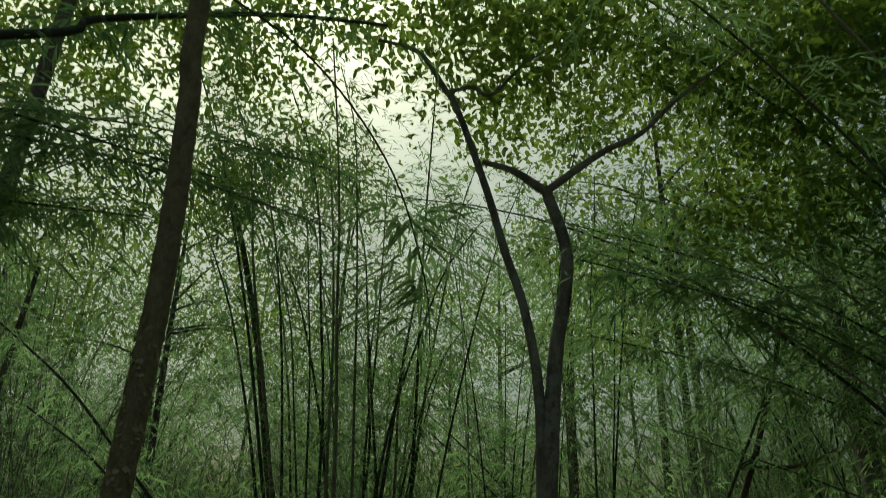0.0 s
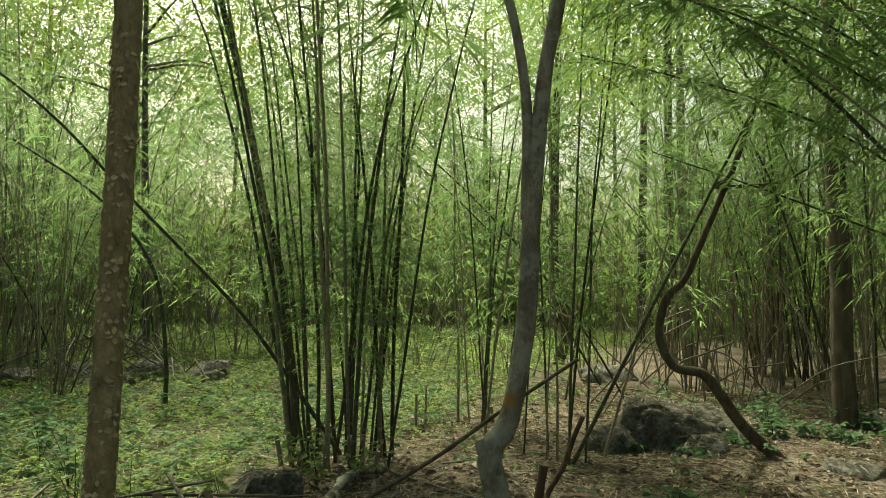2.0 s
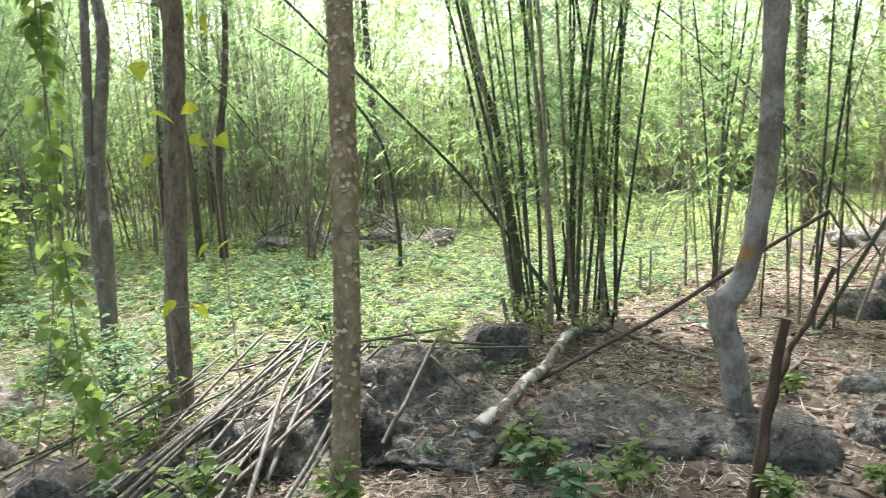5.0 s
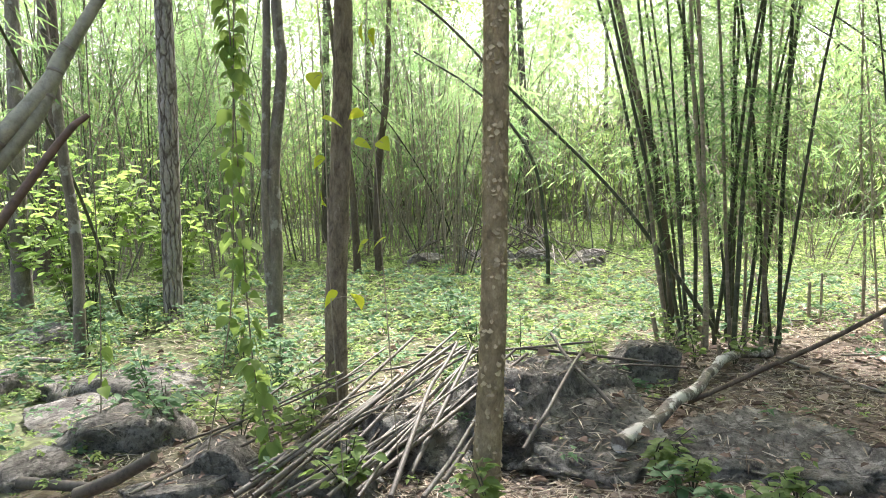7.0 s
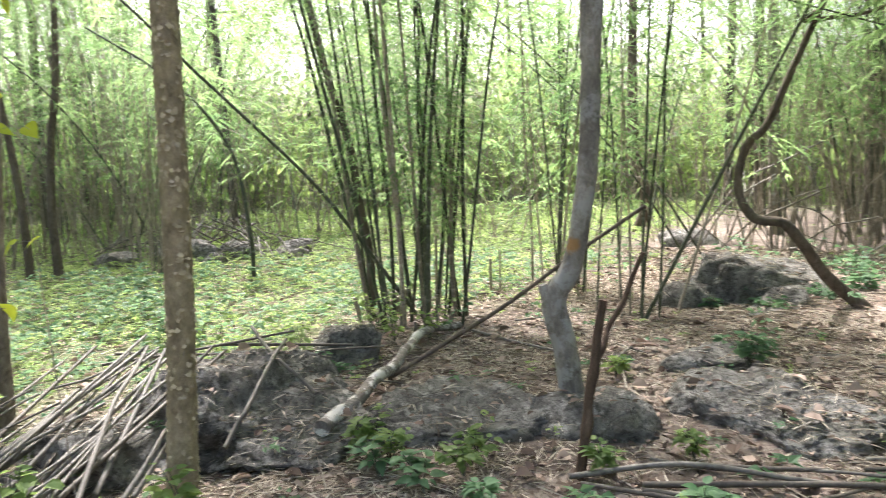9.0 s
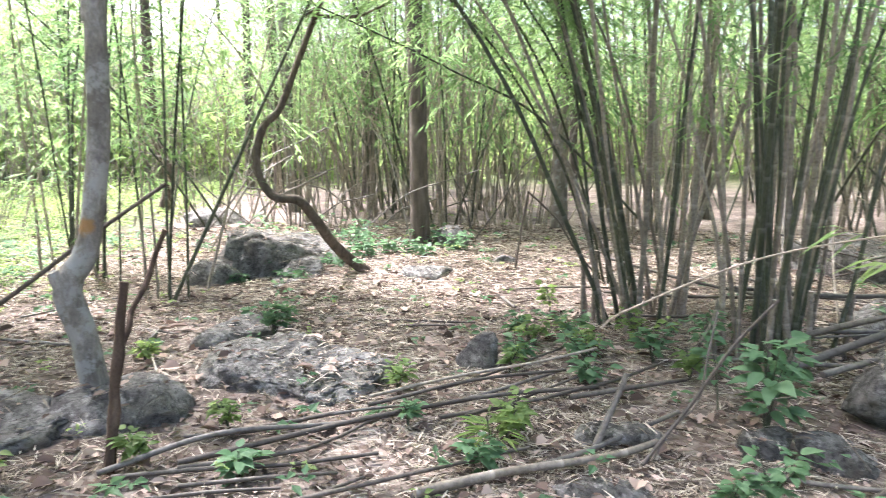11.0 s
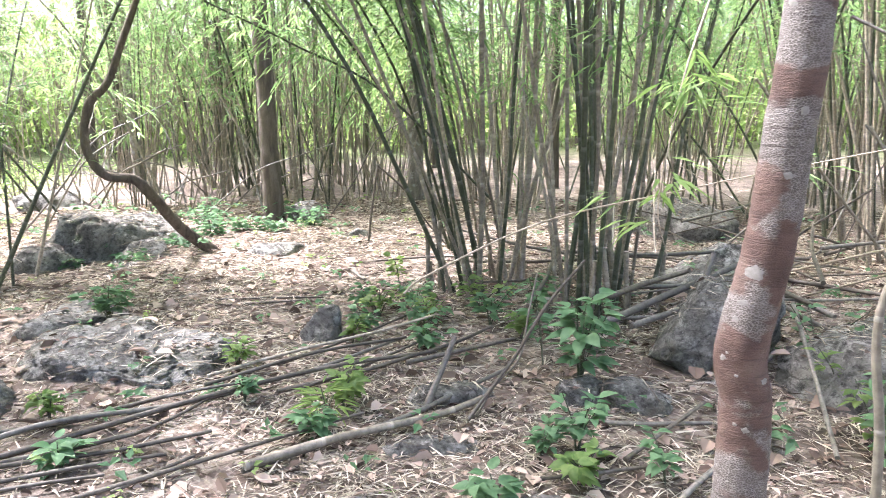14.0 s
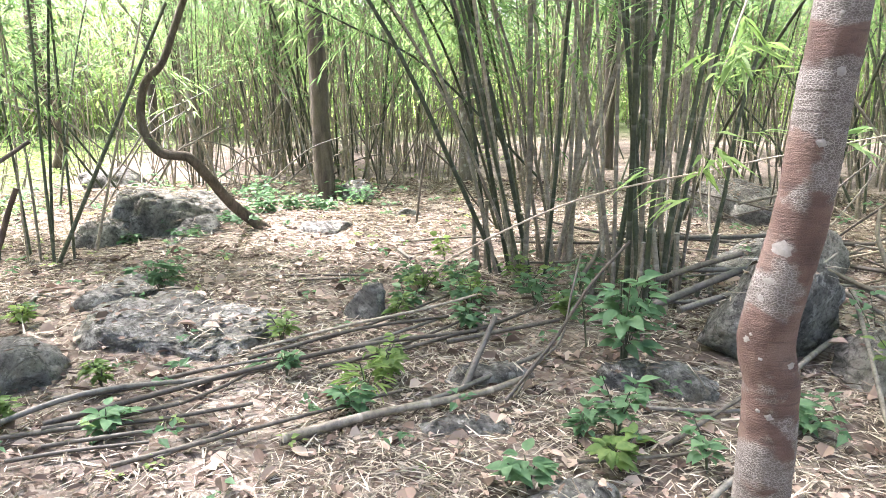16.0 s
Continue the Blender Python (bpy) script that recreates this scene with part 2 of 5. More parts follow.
def furrowed_bark():
    """Pale ridges between deep dark furrows that run up the trunk."""
    n = Nodes("pale_furrowed_bark")
    o = n.coord.outputs["Object"]
    bent = n.tree.nodes.new("ShaderNodeVectorMath")
    bent.operation = "ADD"
    wob = n.tree.nodes.new("ShaderNodeTexNoise")
    n.link(o, wob.inputs["Vector"])
    wob.inputs["Scale"].default_value = 9.0
    soft = n.tree.nodes.new("ShaderNodeVectorMath")
    soft.operation = "SCALE"
    n.link(wob.outputs["Color"], soft.inputs[0])
    soft.inputs["Scale"].default_value = 0.05
    n.link(o, bent.inputs[0])
    n.link(soft.outputs[0], bent.inputs[1])
    edge = n.cells(20.0, n.stretch(bent.outputs[0], (1, 1, 0.16)), "DISTANCE_TO_EDGE")
    ridge = n.ramp(n.noise(60.0, 6.0, 0.7, n.stretch(o, (1, 1, 0.4))), (0.3, (0.15, 0.136, 0.12)), (0.7, (0.34, 0.32, 0.29)))
    cut = n.ramp(edge, (0.03, 1.0), (0.13, 0.0))
    c = n.mix(n.math("MULTIPLY", cut, n.ramp(n.noise(11.0), (0.35, 0.5), (0.6, 0.95))), ridge, (0.05, 0.038, 0.03))
    n.bump(n.math("MINIMUM", edge, 0.3), 1.0, 0.05)
    return n.done(c, 0.9, 0.2)


BARK_PALE = furrowed_bark()


def plain_material(name, low, high, scale, rough=0.9):
    n = Nodes(name)
    a = n.noise(scale, 6.0, 0.65)
    n.bump(a, 0.4, 0.001)
    return n.done(n.ramp(a, (0.3, low), (0.7, high)), rough, 0.2)


PALE_LICHEN = plain_material("pale_lichen", (0.115, 0.108, 0.098), (0.2, 0.19, 0.176), 90.0)
FLAKE = plain_material("bark_flake", (0.17, 0.136, 0.085), (0.46, 0.385, 0.25), 22.0)


def rock_material():
    n = Nodes("weathered_rock")
    o = n.coord.outputs["Object"]
    a = n.noise(3.2, 12.0, 0.72, None, 0.6)
    c = n.ramp(a, (0.36, (0.065, 0.061, 0.054)), (0.5, (0.185, 0.175, 0.158)), (0.64, (0.36, 0.345, 0.315)))
    c = n.mix(n.ramp(n.noise(9.0, 8.0, 0.75), (0.52, 0.0), (0.58, 0.75)), c, (0.37, 0.36, 0.33))
    c = n.mix(n.ramp(n.noise(2.1, 6.0), (0.53, 0.0), (0.66, 0.45)), c, (0.075, 0.085, 0.045))
    c = n.mix(n.ramp(n.noise(3.7, 6.0, 0.7), (0.56, 0.0), (0.66, 0.5)), c, (0.13, 0.1, 0.075))
    bent = n.tree.nodes.new("ShaderNodeVectorMath")
    bent.operation = "ADD"
    wob = n.tree.nodes.new("ShaderNodeTexNoise")
    n.link(o, wob.inputs["Vector"])
    wob.inputs["Scale"].default_value, wob.inputs["Detail"].default_value = 3.5, 5.0
    soft = n.tree.nodes.new("ShaderNodeVectorMath")
    soft.operation = "SCALE"
    n.link(wob.outputs["Color"], soft.inputs[0])
    soft.inputs["Scale"].default_value = 0.35
    n.link(o, bent.inputs[0])
    n.link(soft.outputs[0], bent.inputs[1])
    edge = n.cells(2.6, bent.outputs[0], "DISTANCE_TO_EDGE")
    crack = n.ramp(edge, (0.008, 1.0), (0.03, 0.0))
    c = n.mix(n.math("MULTIPLY", crack, 0.3), c, (0.025, 0.022, 0.019))
    pits = n.noise(30.0, 8.0, 0.75)
    c = n.mix(n.ramp(pits, (0.38, 0.75), (0.52, 0.0)), c, (0.03, 0.028, 0.025))
    h = n.math("ADD", n.math("MULTIPLY", a, 1.2), n.math("MULTIPLY", n.noise(24.0, 10.0, 0.8), 0.8))
    n.bump(n.math("SUBTRACT", h, n.math("MULTIPLY", crack, 0.15)), 1.0, 0.05)
    return n.done(c, 0.92, 0.2)


ROCK = rock_material()


def ground_material():
    n = Nodes("forest_floor")
    o = n.coord.outputs["Object"]
    soil = n.ramp(n.noise(3.0, 8.0, 0.65), (0.3, (0.035, 0.027, 0.022)), (0.55, (0.085, 0.066, 0.054)), (0.75, (0.16, 0.13, 0.108)))
    bits = n.cells(55.0, n.stretch(o, (1.0, 0.35, 1)), out="Color")
    bits2 = n.cells(38.0, n.stretch(o, (0.4, 1.0, 1)), out="Color")
    straw = n.ramp(bits, (0.2, (0.08, 0.05, 0.035)), (0.5, (0.17, 0.138, 0.115)), (0.85, (0.36, 0.31, 0.26)))
    straw = n.mix(0.45, straw, n.ramp(bits2, (0.2, (0.07, 0.05, 0.035)), (0.6, (0.18, 0.145, 0.12)), (0.9, (0.38, 0.33, 0.28))))
    c = n.mix(n.ramp(n.noise(1.3, 6.0), (0.38, 0.15), (0.6, 0.95)), soil, straw)
    sep = n.tree.nodes.new("ShaderNodeSeparateXYZ")
    n.link(o, sep.inputs[0])
    # low herbs: a wide patch to the west and north, patchy edge
    west = n.math("ADD", n.math("MULTIPLY", sep.outputs["X"], -0.30), n.math("MULTIPLY", sep.outputs["Y"], 0.125))
    west = n.math("ADD", west, n.math("MULTIPLY", n.noise(0.55, 6.0), 1.3))
    green = n.ramp(n.math("MULTIPLY", west, 0.4), (0.66, 0.0), (0.82, 0.75))
    way_off = n.math("ADD", n.math("POWER", sep.outputs["X"], 2.0), n.math("POWER", sep.outputs["Y"], 2.0))
    green = n.math("MAXIMUM", green, n.ramp(n.math("MULTIPLY", way_off, 0.001), (0.35, 0.0), (0.6, 0.85)))
    sward = n.ramp(n.cells(30.0, None, out="Color"), (0.2, (0.04, 0.05, 0.022)), (0.6, (0.075, 0.105, 0.038)), (0.9, (0.13, 0.16, 0.06)))
    c = n.mix(green, c, sward)
    n.bump(n.math("ADD", bits, n.noise(20.0, 6.0)), 0.8, 0.02)
    return n.done(c, 0.95, 0.15)


GROUND = ground_material()


def litter_material(name, a, b, c):
    n = Nodes(name)
    return n.done(n.ramp(n.island(), (0.0, a), (0.5, b), (1.0, c)), 0.85, 0.2, 0.15)


STRAW = litter_material("dry_straw", (0.07, 0.054, 0.04), (0.30, 0.255, 0.195), (0.58, 0.52, 0.42))
DEAD_LEAF = litter_material("dead_leaf", (0.05, 0.035, 0.026), (0.18, 0.13, 0.102), (0.42, 0.33, 0.265))


# ---- mesh tools ----
class Builder:
    """Gathers vertices, faces and texture coordinates for one mesh."""

    def __init__(self):
        self.v, self.f, self.uv, self.n = [], [], [], 0

    def add(self, verts, faces, uvs):
        self.v.append(np.asarray(verts, float))
        self.f.append(np.asarray(faces, int) + self.n)
        self.uv.append(np.asarray(uvs, float))
        self.n += len(verts)

    def mesh(self, name, material, smooth=True):
        me = bpy.data.meshes.new(name)
        v = np.concatenate(self.v)
        uv = np.concatenate(self.uv)
        faces = [row for block in self.f for row in block.tolist()]
        me.from_pydata(v.tolist(), [], faces)
        layer = me.uv_layers.new(name="UVMap")
        idx = np.empty(len(me.loops), dtype=np.int32)
        me.loops.foreach_get("vertex_index", idx)
        layer.data.foreach_set("uv", uv[idx].astype(np.float32).ravel())
        if smooth:
            me.shade_smooth()
        me.materials.append(material)
        return me


def spline(points, count):
    """A smooth line through the points; the last columns (radius) go along."""
    p = np.asarray(points, float)
    if len(p) == 2:
        return p[0] + (p[1] - p[0]) * np.linspace(0, 1, count)[:, None]
    ext = np.vstack([2 * p[0] - p[1], p, 2 * p[-1] - p[-2]])
    t = np.linspace(0, len(p) - 1 - 1e-6, count)
    i = t.astype(int)
    u = (t - i)[:, None]
    a, b, c, d = ext[i], ext[i + 1], ext[i + 2], ext[i + 3]
    return 0.5 * (2 * b + (c - a) * u + (2 * a - 5 * b + 4 * c - d) * u**2 + (3 * b - a - 3 * c + d) * u**3)


def tube(builder, points, count=16, sides=8, rough=0.0, seed=0.0, cap=True, rough_scale=9.0):
    """A round limb along points (x, y, z, radius)."""
    p = spline(points, count)
    c, r = p[:, :3], p[:, 3]
    tang = np.gradient(c, axis=0)
    tang /= np.linalg.norm(tang, axis=1, keepdims=True) + 1e-9
    ref = np.array([0.31, 0.95, 0.05]) if abs(tang[:, 2]).mean() > 0.6 else np.array([0.05, 0.1, 1.0])
    a = np.cross(tang, ref)
    a /= np.linalg.norm(a, axis=1, keepdims=True) + 1e-9
    b = np.cross(tang, a)
    ang = np.linspace(0, 2 * np.pi, sides, endpoint=False)
    ring = a[:, None] * np.cos(ang)[None, :, None] + b[:, None] * np.sin(ang)[None, :, None]
    rad = np.repeat(r[:, None], sides, 1)
    if rough:
        for i in range(count):
            for j in range(sides):
                q = (c[i] + ring[i, j] * r[i]) * rough_scale
                rad[i, j] *= 1 + rough * (noise.noise(Vector((q[0] + seed, q[1], q[2]))) + 0.6 * noise.noise(Vector((q[0] * 2.7, q[1] * 2.7 + seed, q[2] * 2.7))))
    v = (c[:, None] + ring * rad[..., None]).reshape(-1, 3)
    run = np.concatenate([[0], np.cumsum(np.linalg.norm(np.diff(c, axis=0), axis=1))])
    uv = np.stack([np.tile(ang / (2 * np.pi), count), np.repeat(run, sides)], 1)
    i, j = np.meshgrid(np.arange(count - 1), np.arange(sides), indexing="ij")
    k = (j + 1) % sides
    f = np.stack([i * sides + j, i * sides + k, (i + 1) * sides + k, (i + 1) * sides + j], -1).reshape(-1, 4)
    builder.add(v, f, uv)
    if cap:
        for at, flip in ((0, True), (count - 1, False)):
            tip = np.vstack([v[at * sides : (at + 1) * sides], c[at]])
            o = np.arange(sides)
            fan = np.stack([o, (o + 1) % sides, np.full(sides, sides)], 1)
            fan = np.concatenate([fan, fan[:, 2:]], 1)[:, :3]
            builder_tri(builder, tip, fan[:, ::-1] if flip else fan)


def builder_tri(builder, verts, tris):
    builder.v.append(np.asarray(verts, float))
    builder.f.append(np.asarray(tris, int) + builder.n)
    builder.uv.append(np.zeros((len(verts), 2)))
    builder.n += len(verts)


def leaves(builder, at, way, length, width, fold=0.25, droop=0.25, rng=None, shape="lance"):
    """Many leaves at once: each two halves folded along the midrib, bent down at the tip."""
    rng = rng or np.random.default_rng(0)
    n = len(at)
    if not n:
        return
    way = way / (np.linalg.norm(way, axis=1, keepdims=True) + 1e-9)
    side = np.cross(way, rng.normal(size=(n, 3)) * 0.35 + np.array([0, 0, 1.0]))
    side /= np.linalg.norm(side, axis=1, keepdims=True) + 1e-9
    up = np.cross(side, way)
    L, W = np.broadcast_to(length, (n,))[:, None], np.broadcast_to(width, (n,))[:, None]
    down = np.array([0, 0, -1.0]) * L * droop
    if shape == "sliver":
        pts = [at + side * W * 0.5, at + way * L + down, at - side * W * 0.5]
        quad = np.array([[0, 1, 2]])
    elif shape == "lance":
        mid = 0.35
        pts = [at, at + way * L * mid + side * W * 0.5 + up * W * fold + down * 0.12, at + way * L + down, at + way * L * mid - side * W * 0.5 + up * W * fold + down * 0.12]
        quad = np.array([[0, 1, 2, 3]])
    else:
        pts = [at, at + way * L * 0.3 + side * W * 0.5 + up * W * fold, at + way * L * 0.7 + side * W * 0.42 + up * W * fold + down * 0.4, at + way * L + down,
               at + way * L * 0.7 - side * W * 0.42 + up * W * fold + down * 0.4, at + way * L * 0.3 - side * W * 0.5 + up * W * fold, ]
        quad = np.array([[0, 1, 2, 3], [0, 3, 4, 5]])
    m = len(pts)
    v = np.stack(pts, 1).reshape(-1, 3)
    f = (np.arange(n)[:, None, None] * m + quad[None]).reshape(-1, quad.shape[1])
    builder.add(v, f, np.zeros((len(v), 2)))


def part(name, mesh, parent, label=""):
    ob = new(name, mesh)
    ob.parent = parent
    return tagged(ob, label)


def empty(name, at=(0, 0, 0)):
    ob = new(name)
    ob.location = at
    ob.empty_display_size = 0.1
    return ob


def lumps(x, y):
    """Height of the forest floor."""
    r = math.hypot(x, y)
    h = 0.05 * noise.noise(Vector((x * 0.45, y * 0.45, 3.1))) + 0.02 * noise.noise(Vector((x * 1.7, y * 1.7, 8.4)))
    far = max(0.0, min(1.0, (r - 14) / 30))
    h += 0.1 * math.exp(-((x - 2.4) ** 2 + (y - 7.0) ** 2) / 3.2)
    return h - 0.01 + far * 0.9 * noise.noise(Vector((x * 0.05, y * 0.05, 1.7)))


# ---- the floor: one sheet to the horizon ----
def make_ground():
    g = np.concatenate([-np.geomspace(900, 14, 26), np.arange(-13.6, 13.7, 0.2), np.geomspace(14, 900, 26)])
    n = len(g)
    X, Y = np.meshgrid(g, g + 4.0, indexing="ij")
    Z = np.array([[lumps(X[i, j], Y[i, j]) for j in range(n)] for i in range(n)])
    v = np.stack([X, Y, Z], -1).reshape(-1, 3)
    i, j = np.meshgrid(np.arange(n - 1), np.arange(n - 1), indexing="ij")
    a = i * n + j
    f = np.stack([a, a + n, a + n + 1, a + 1], -1).reshape(-1, 4)
    b = Builder()
    b.add(v, f, np.zeros((n * n, 2)))
    tagged(new("ground", b.mesh("ground", GROUND)), "brown forest floor of soil and litter, green with low herbs further off", "ground", kind="structure")


make_ground()


# ---- bamboo ----
def culm_line(rng, base, lean, height, radius, bow, curve):
    """Points of one culm: base, upright lean (dx, dy per metre), then bowing over."""
    pts = []
    for s in np.linspace(0, 1, 8):
        z = height * (s - bow * 0.35 * s**3)
        out = height * (s * 1.0 + bow * 1.6 * s**3)
        wob = radius * 0.9 * rng.normal(size=2)
        pts.append((base[0] + lean[0] * out + wob[0], base[1] + lean[1] * out + wob[1], base[2] + z, radius * (1 - 0.82 * s) + 0.002))
    return np.array(pts)


def sprays(b, rng, line, start, count, leaf, width, spread, fan=8, shape="lance"):
    """Leafy twigs along a culm above the share start of its length: leaves in two ranks, drooping."""
    p = spline(line, 60)[:, :3]
    k = (start + (1 - start) * rng.random(count) ** 0.85) * 59
    root = p[k.astype(int)]
    ang = rng.random(count) * 2 * np.pi
    out = np.stack([np.cos(ang), np.sin(ang), rng.normal(0.1, 0.3, count)], 1)
    out /= np.linalg.norm(out, axis=1, keepdims=True)
    reach = spread * (0.2 + rng.random(count) ** 1.3)
    side = np.cross(out, np.array([0, 0, 1.0]) + rng.normal(size=(count, 3)) * 0.3)
    side /= np.linalg.norm(side, axis=1, keepdims=True)
    run = np.minimum(reach, leaf * 3.2)
    at, way = [], []
    for j in range(fan):
        u = 1 - (j / fan) ** 1.1
        along = (reach - run * (1 - u))[:, None]
        sag = np.array([0, 0, -1.0]) * (along**2) * 0.32
        sign = 1 if j % 2 else -1
        turn = (0.25 + 0.65 * rng.random(count))[:, None] * (0.2 if j == 0 else 1)
        at.append(root + out * along + sag + rng.normal(size=(count, 3)) * leaf * 0.08)
        way.append(out * np.cos(turn) + side * sign * np.sin(turn) + np.array([0, 0, -1.0]) * (0.08 + 0.36 * rng.random(count))[:, None])
    at, way = np.concatenate(at), np.concatenate(way)
    size = leaf * (0.65 + 0.6 * rng.random(len(at)))
    leaves(b, at, way, size, size * width, 0.15, 0.22, rng, shape)
    return root, root + out * reach[:, None] + np.array([0, 0, -1.0]) * (reach[:, None] ** 2) * 0.32


def bamboo_clump(name, seed, culms, radius, height, lean, thick, twigs, leaf, start=0.35, brown=0.2, spread=0.7, twig_lines=0, label="", at=(0, 0, 0), tilt=(0, 0), stumps=0, fan=8, width=0.12, sides=7, rings=18, bow=(0.25, 0.75), shape="lance", stray=0.045):
    rng = np.random.default_rng(seed)
    root = empty(name, at)
    b = Builder()
    wood = Builder()
    for c in range(culms):
        a, d = rng.random() * 2 * np.pi, radius * math.sqrt(rng.random())
        base = (d * math.cos(a), d * math.sin(a), -0.05)
        slope = (lean * (d / radius * 0.7 + 0.3 * rng.random()) * math.cos(a + rng.normal() * 0.5) + tilt[0] + rng.normal() * stray,
                 lean * (d / radius * 0.7 + 0.3 * rng.random()) * math.sin(a + rng.normal() * 0.5) + tilt[1] + rng.normal() * stray)
        h = height * (0.55 + 0.45 * rng.random())
        r = thick * (0.65 + 0.6 * rng.random())
        line = culm_line(rng, base, slope, h, r, bow[0] + (bow[1] - bow[0]) * rng.random(), 1)
        m = Builder()
        tube(m, line, rings, sides, cap=False)
        part("culm", m.mesh("culm", BROWN_CULM if rng.random() < brown else CULM), root)
        roots, tips = sprays(b, rng, line, start * (0.7 + 0.6 * rng.random()), twigs, leaf, width, spread, fan, shape)
        for q, w in list(zip(roots, tips))[:twig_lines]:
            tube(wood, [(*q, 0.003), (*((q + w) / 2 + [0, 0, 0.04]), 0.002), (*w, 0.0012)], 4, 3, cap=False)
    for s in range(stumps):
        a, d = rng.random() * 2 * np.pi, radius * (0.6 + 0.7 * rng.random())
        m = Builder()
        h = 0.12 + 0.4 * rng.random() ** 2
        r = thick * (0.9 + 0.5 * rng.random())
        x, y = d * math.cos(a), d * math.sin(a)
        tube(m, [(x, y, -0.05, r), (x + rng.normal() * 0.03, y + rng.normal() * 0.03, h, r * 0.92)], 4, 8)
        part("cut_stub", m.mesh("cut_stub", BROWN_CULM), root, "cut brown bamboo stub")
    if wood.n:
        tagged(part("twig_tangle", wood.mesh("twig_tangle", BROWN_CULM), root), kind="stuff")
    tagged(part("foliage", b.mesh("foliage", BAMBOO_LEAF, False), root), "thin drooping green bamboo leaves", kind="stuff")
    return tagged(root, label or "clump of slender green bamboo with drooping narrow leaves", "bamboo", "bamboo thicket")


main_clump = bamboo_clump("bamboo_clump", 11, 26, 0.44, 8.0, 0.16, 0.0155, 145, 0.088, 0.19, 0.25, 0.55, 20, "dense clump of dark green bamboo culms, cut stubs round its foot", (-1.2, 5.95, 0), stumps=18, stray=0.075)
bamboo_clump("bamboo_clump", 17, 9, 0.5, 7.5, 0.14, 0.013, 80, 0.13, 0.16, 0.2, 0.7, 10, "sparse group of thin green bamboo culms", (-0.1, 7.5, 0), stumps=8)
bamboo_clump("bamboo_clump", 18, 7, 0.35, 6.5, 0.12, 0.009, 60, 0.13, 0.25, 0.1, 0.6, 5, "few thin light green bamboo shoots behind the forked tree", (0.55, 6.1, 0))
side_clump = bamboo_clump("bamboo_clump", 12, 25, 0.34, 7.0, 0.15, 0.016, 48, 0.12, 0.44, 0.62, 0.6, 10, "leaning clump of grey-green bamboo beside the fallen poles", (3.86, 2.84, 0), (-0.02, -0.03), stumps=8, stray=0.11)
bamboo_clump("bamboo_clump", 13, 20, 0.34, 7.5, 0.15, 0.016, 48, 0.12, 0.44, 0.6, 0.6, 10, "fanning clump of grey-green bamboo above the leafy seedling", (3.7, 3.86, 0), (-0.15, 0.03), stumps=8, stray=0.115)
bamboo_clump("bamboo_clump", 19, 42, 0.75, 7.5, 0.2, 0.018, 26, 0.14, 0.5, 0.45, 0.7, 0, "dense stand of grey bamboo stems fanning out behind the dark tree", (5.45, 12.2, 0), (-0.1, 0.0), stumps=10, sides=5, rings=14, stray=0.13, shape="sliver")
bamboo_clump("bamboo_clump", 20, 11, 0.3, 6.5, 0.2, 0.017, 60, 0.14, 0.3, 0.5, 0.7, 6, "small leafy bamboo clump beside the open way", (6.98, 11.6, 0), stumps=5, sides=5, rings=14, stray=0.1, shape="sliver")
bamboo_clump("bamboo_clump", 28, 34, 0.9, 7.0, 0.16, 0.019, 30, 0.14, 0.42, 0.85, 0.7, 0, "dense stand of brown bamboo stems behind the brushwood", (8.7, 2.9, 0), stumps=6, sides=5, rings=14, stray=0.07, shape="sliver")
bamboo_clump("bamboo_clump", 29, 30, 0.8, 7.0, 0.16, 0.019, 30, 0.14, 0.42, 0.85, 0.7, 0, "crowded brown bamboo stems at the edge of the brushwood", (7.3, 1.5, 0), stumps=6, sides=5, rings=14, stray=0.07, shape="sliver")
# culms that arch over the open ground from the east
bamboo_clump("bamboo_clump", 14, 7, 0.3, 6.5, 0.08, 0.014, 260, 0.13, 0.52, 0.1, 0.8, 30, "bamboo arching low over the clearing", (4.6, 5.2, 0), (-0.36, -0.06), bow=(0.4, 0.8))
bamboo_clump("bamboo_clump", 15, 7, 0.3, 6.5, 0.06, 0.016, 220, 0.14, 0.5, 0.1, 0.8, 30, "bamboo arching over the heap of dry poles", (-4.2, -0.6, 0), (0.26, 0.42), bow=(0.4, 0.8))

templates = []
for seed, n, r, h, l, twigs, start, thick in ((21, 16, 0.5, 10.0, 0.15, 70, 0.33, 0.016), (22, 14, 0.6, 9.0, 0.24, 78, 0.3, 0.015), (23, 18, 0.45, 11.0, 0.16, 66, 0.36, 0.017), (24, 13, 0.7, 8.0, 0.30, 84, 0.26, 0.013)):
    templates.append(bamboo_clump("bamboo_clump", seed, n, r, h, l, thick, int(twigs * 1.2), 0.115, start, 0.8, 0.95, 0, width=0.135, sides=5, rings=12, shape="sliver", stray=0.085))
tall = []
for seed, low in ((41, 0.15), (42, 0.05)):
    tall.append(bamboo_clump("bamboo_clump", seed, 9, 0.8, 13.0, 0.17, 0.022, 112, 0.25, low, 0.6, 1.7, 0, "tall distant bamboo thicket in full leaf", width=0.15, sides=4, rings=10, shape="sliver", stray=0.08))

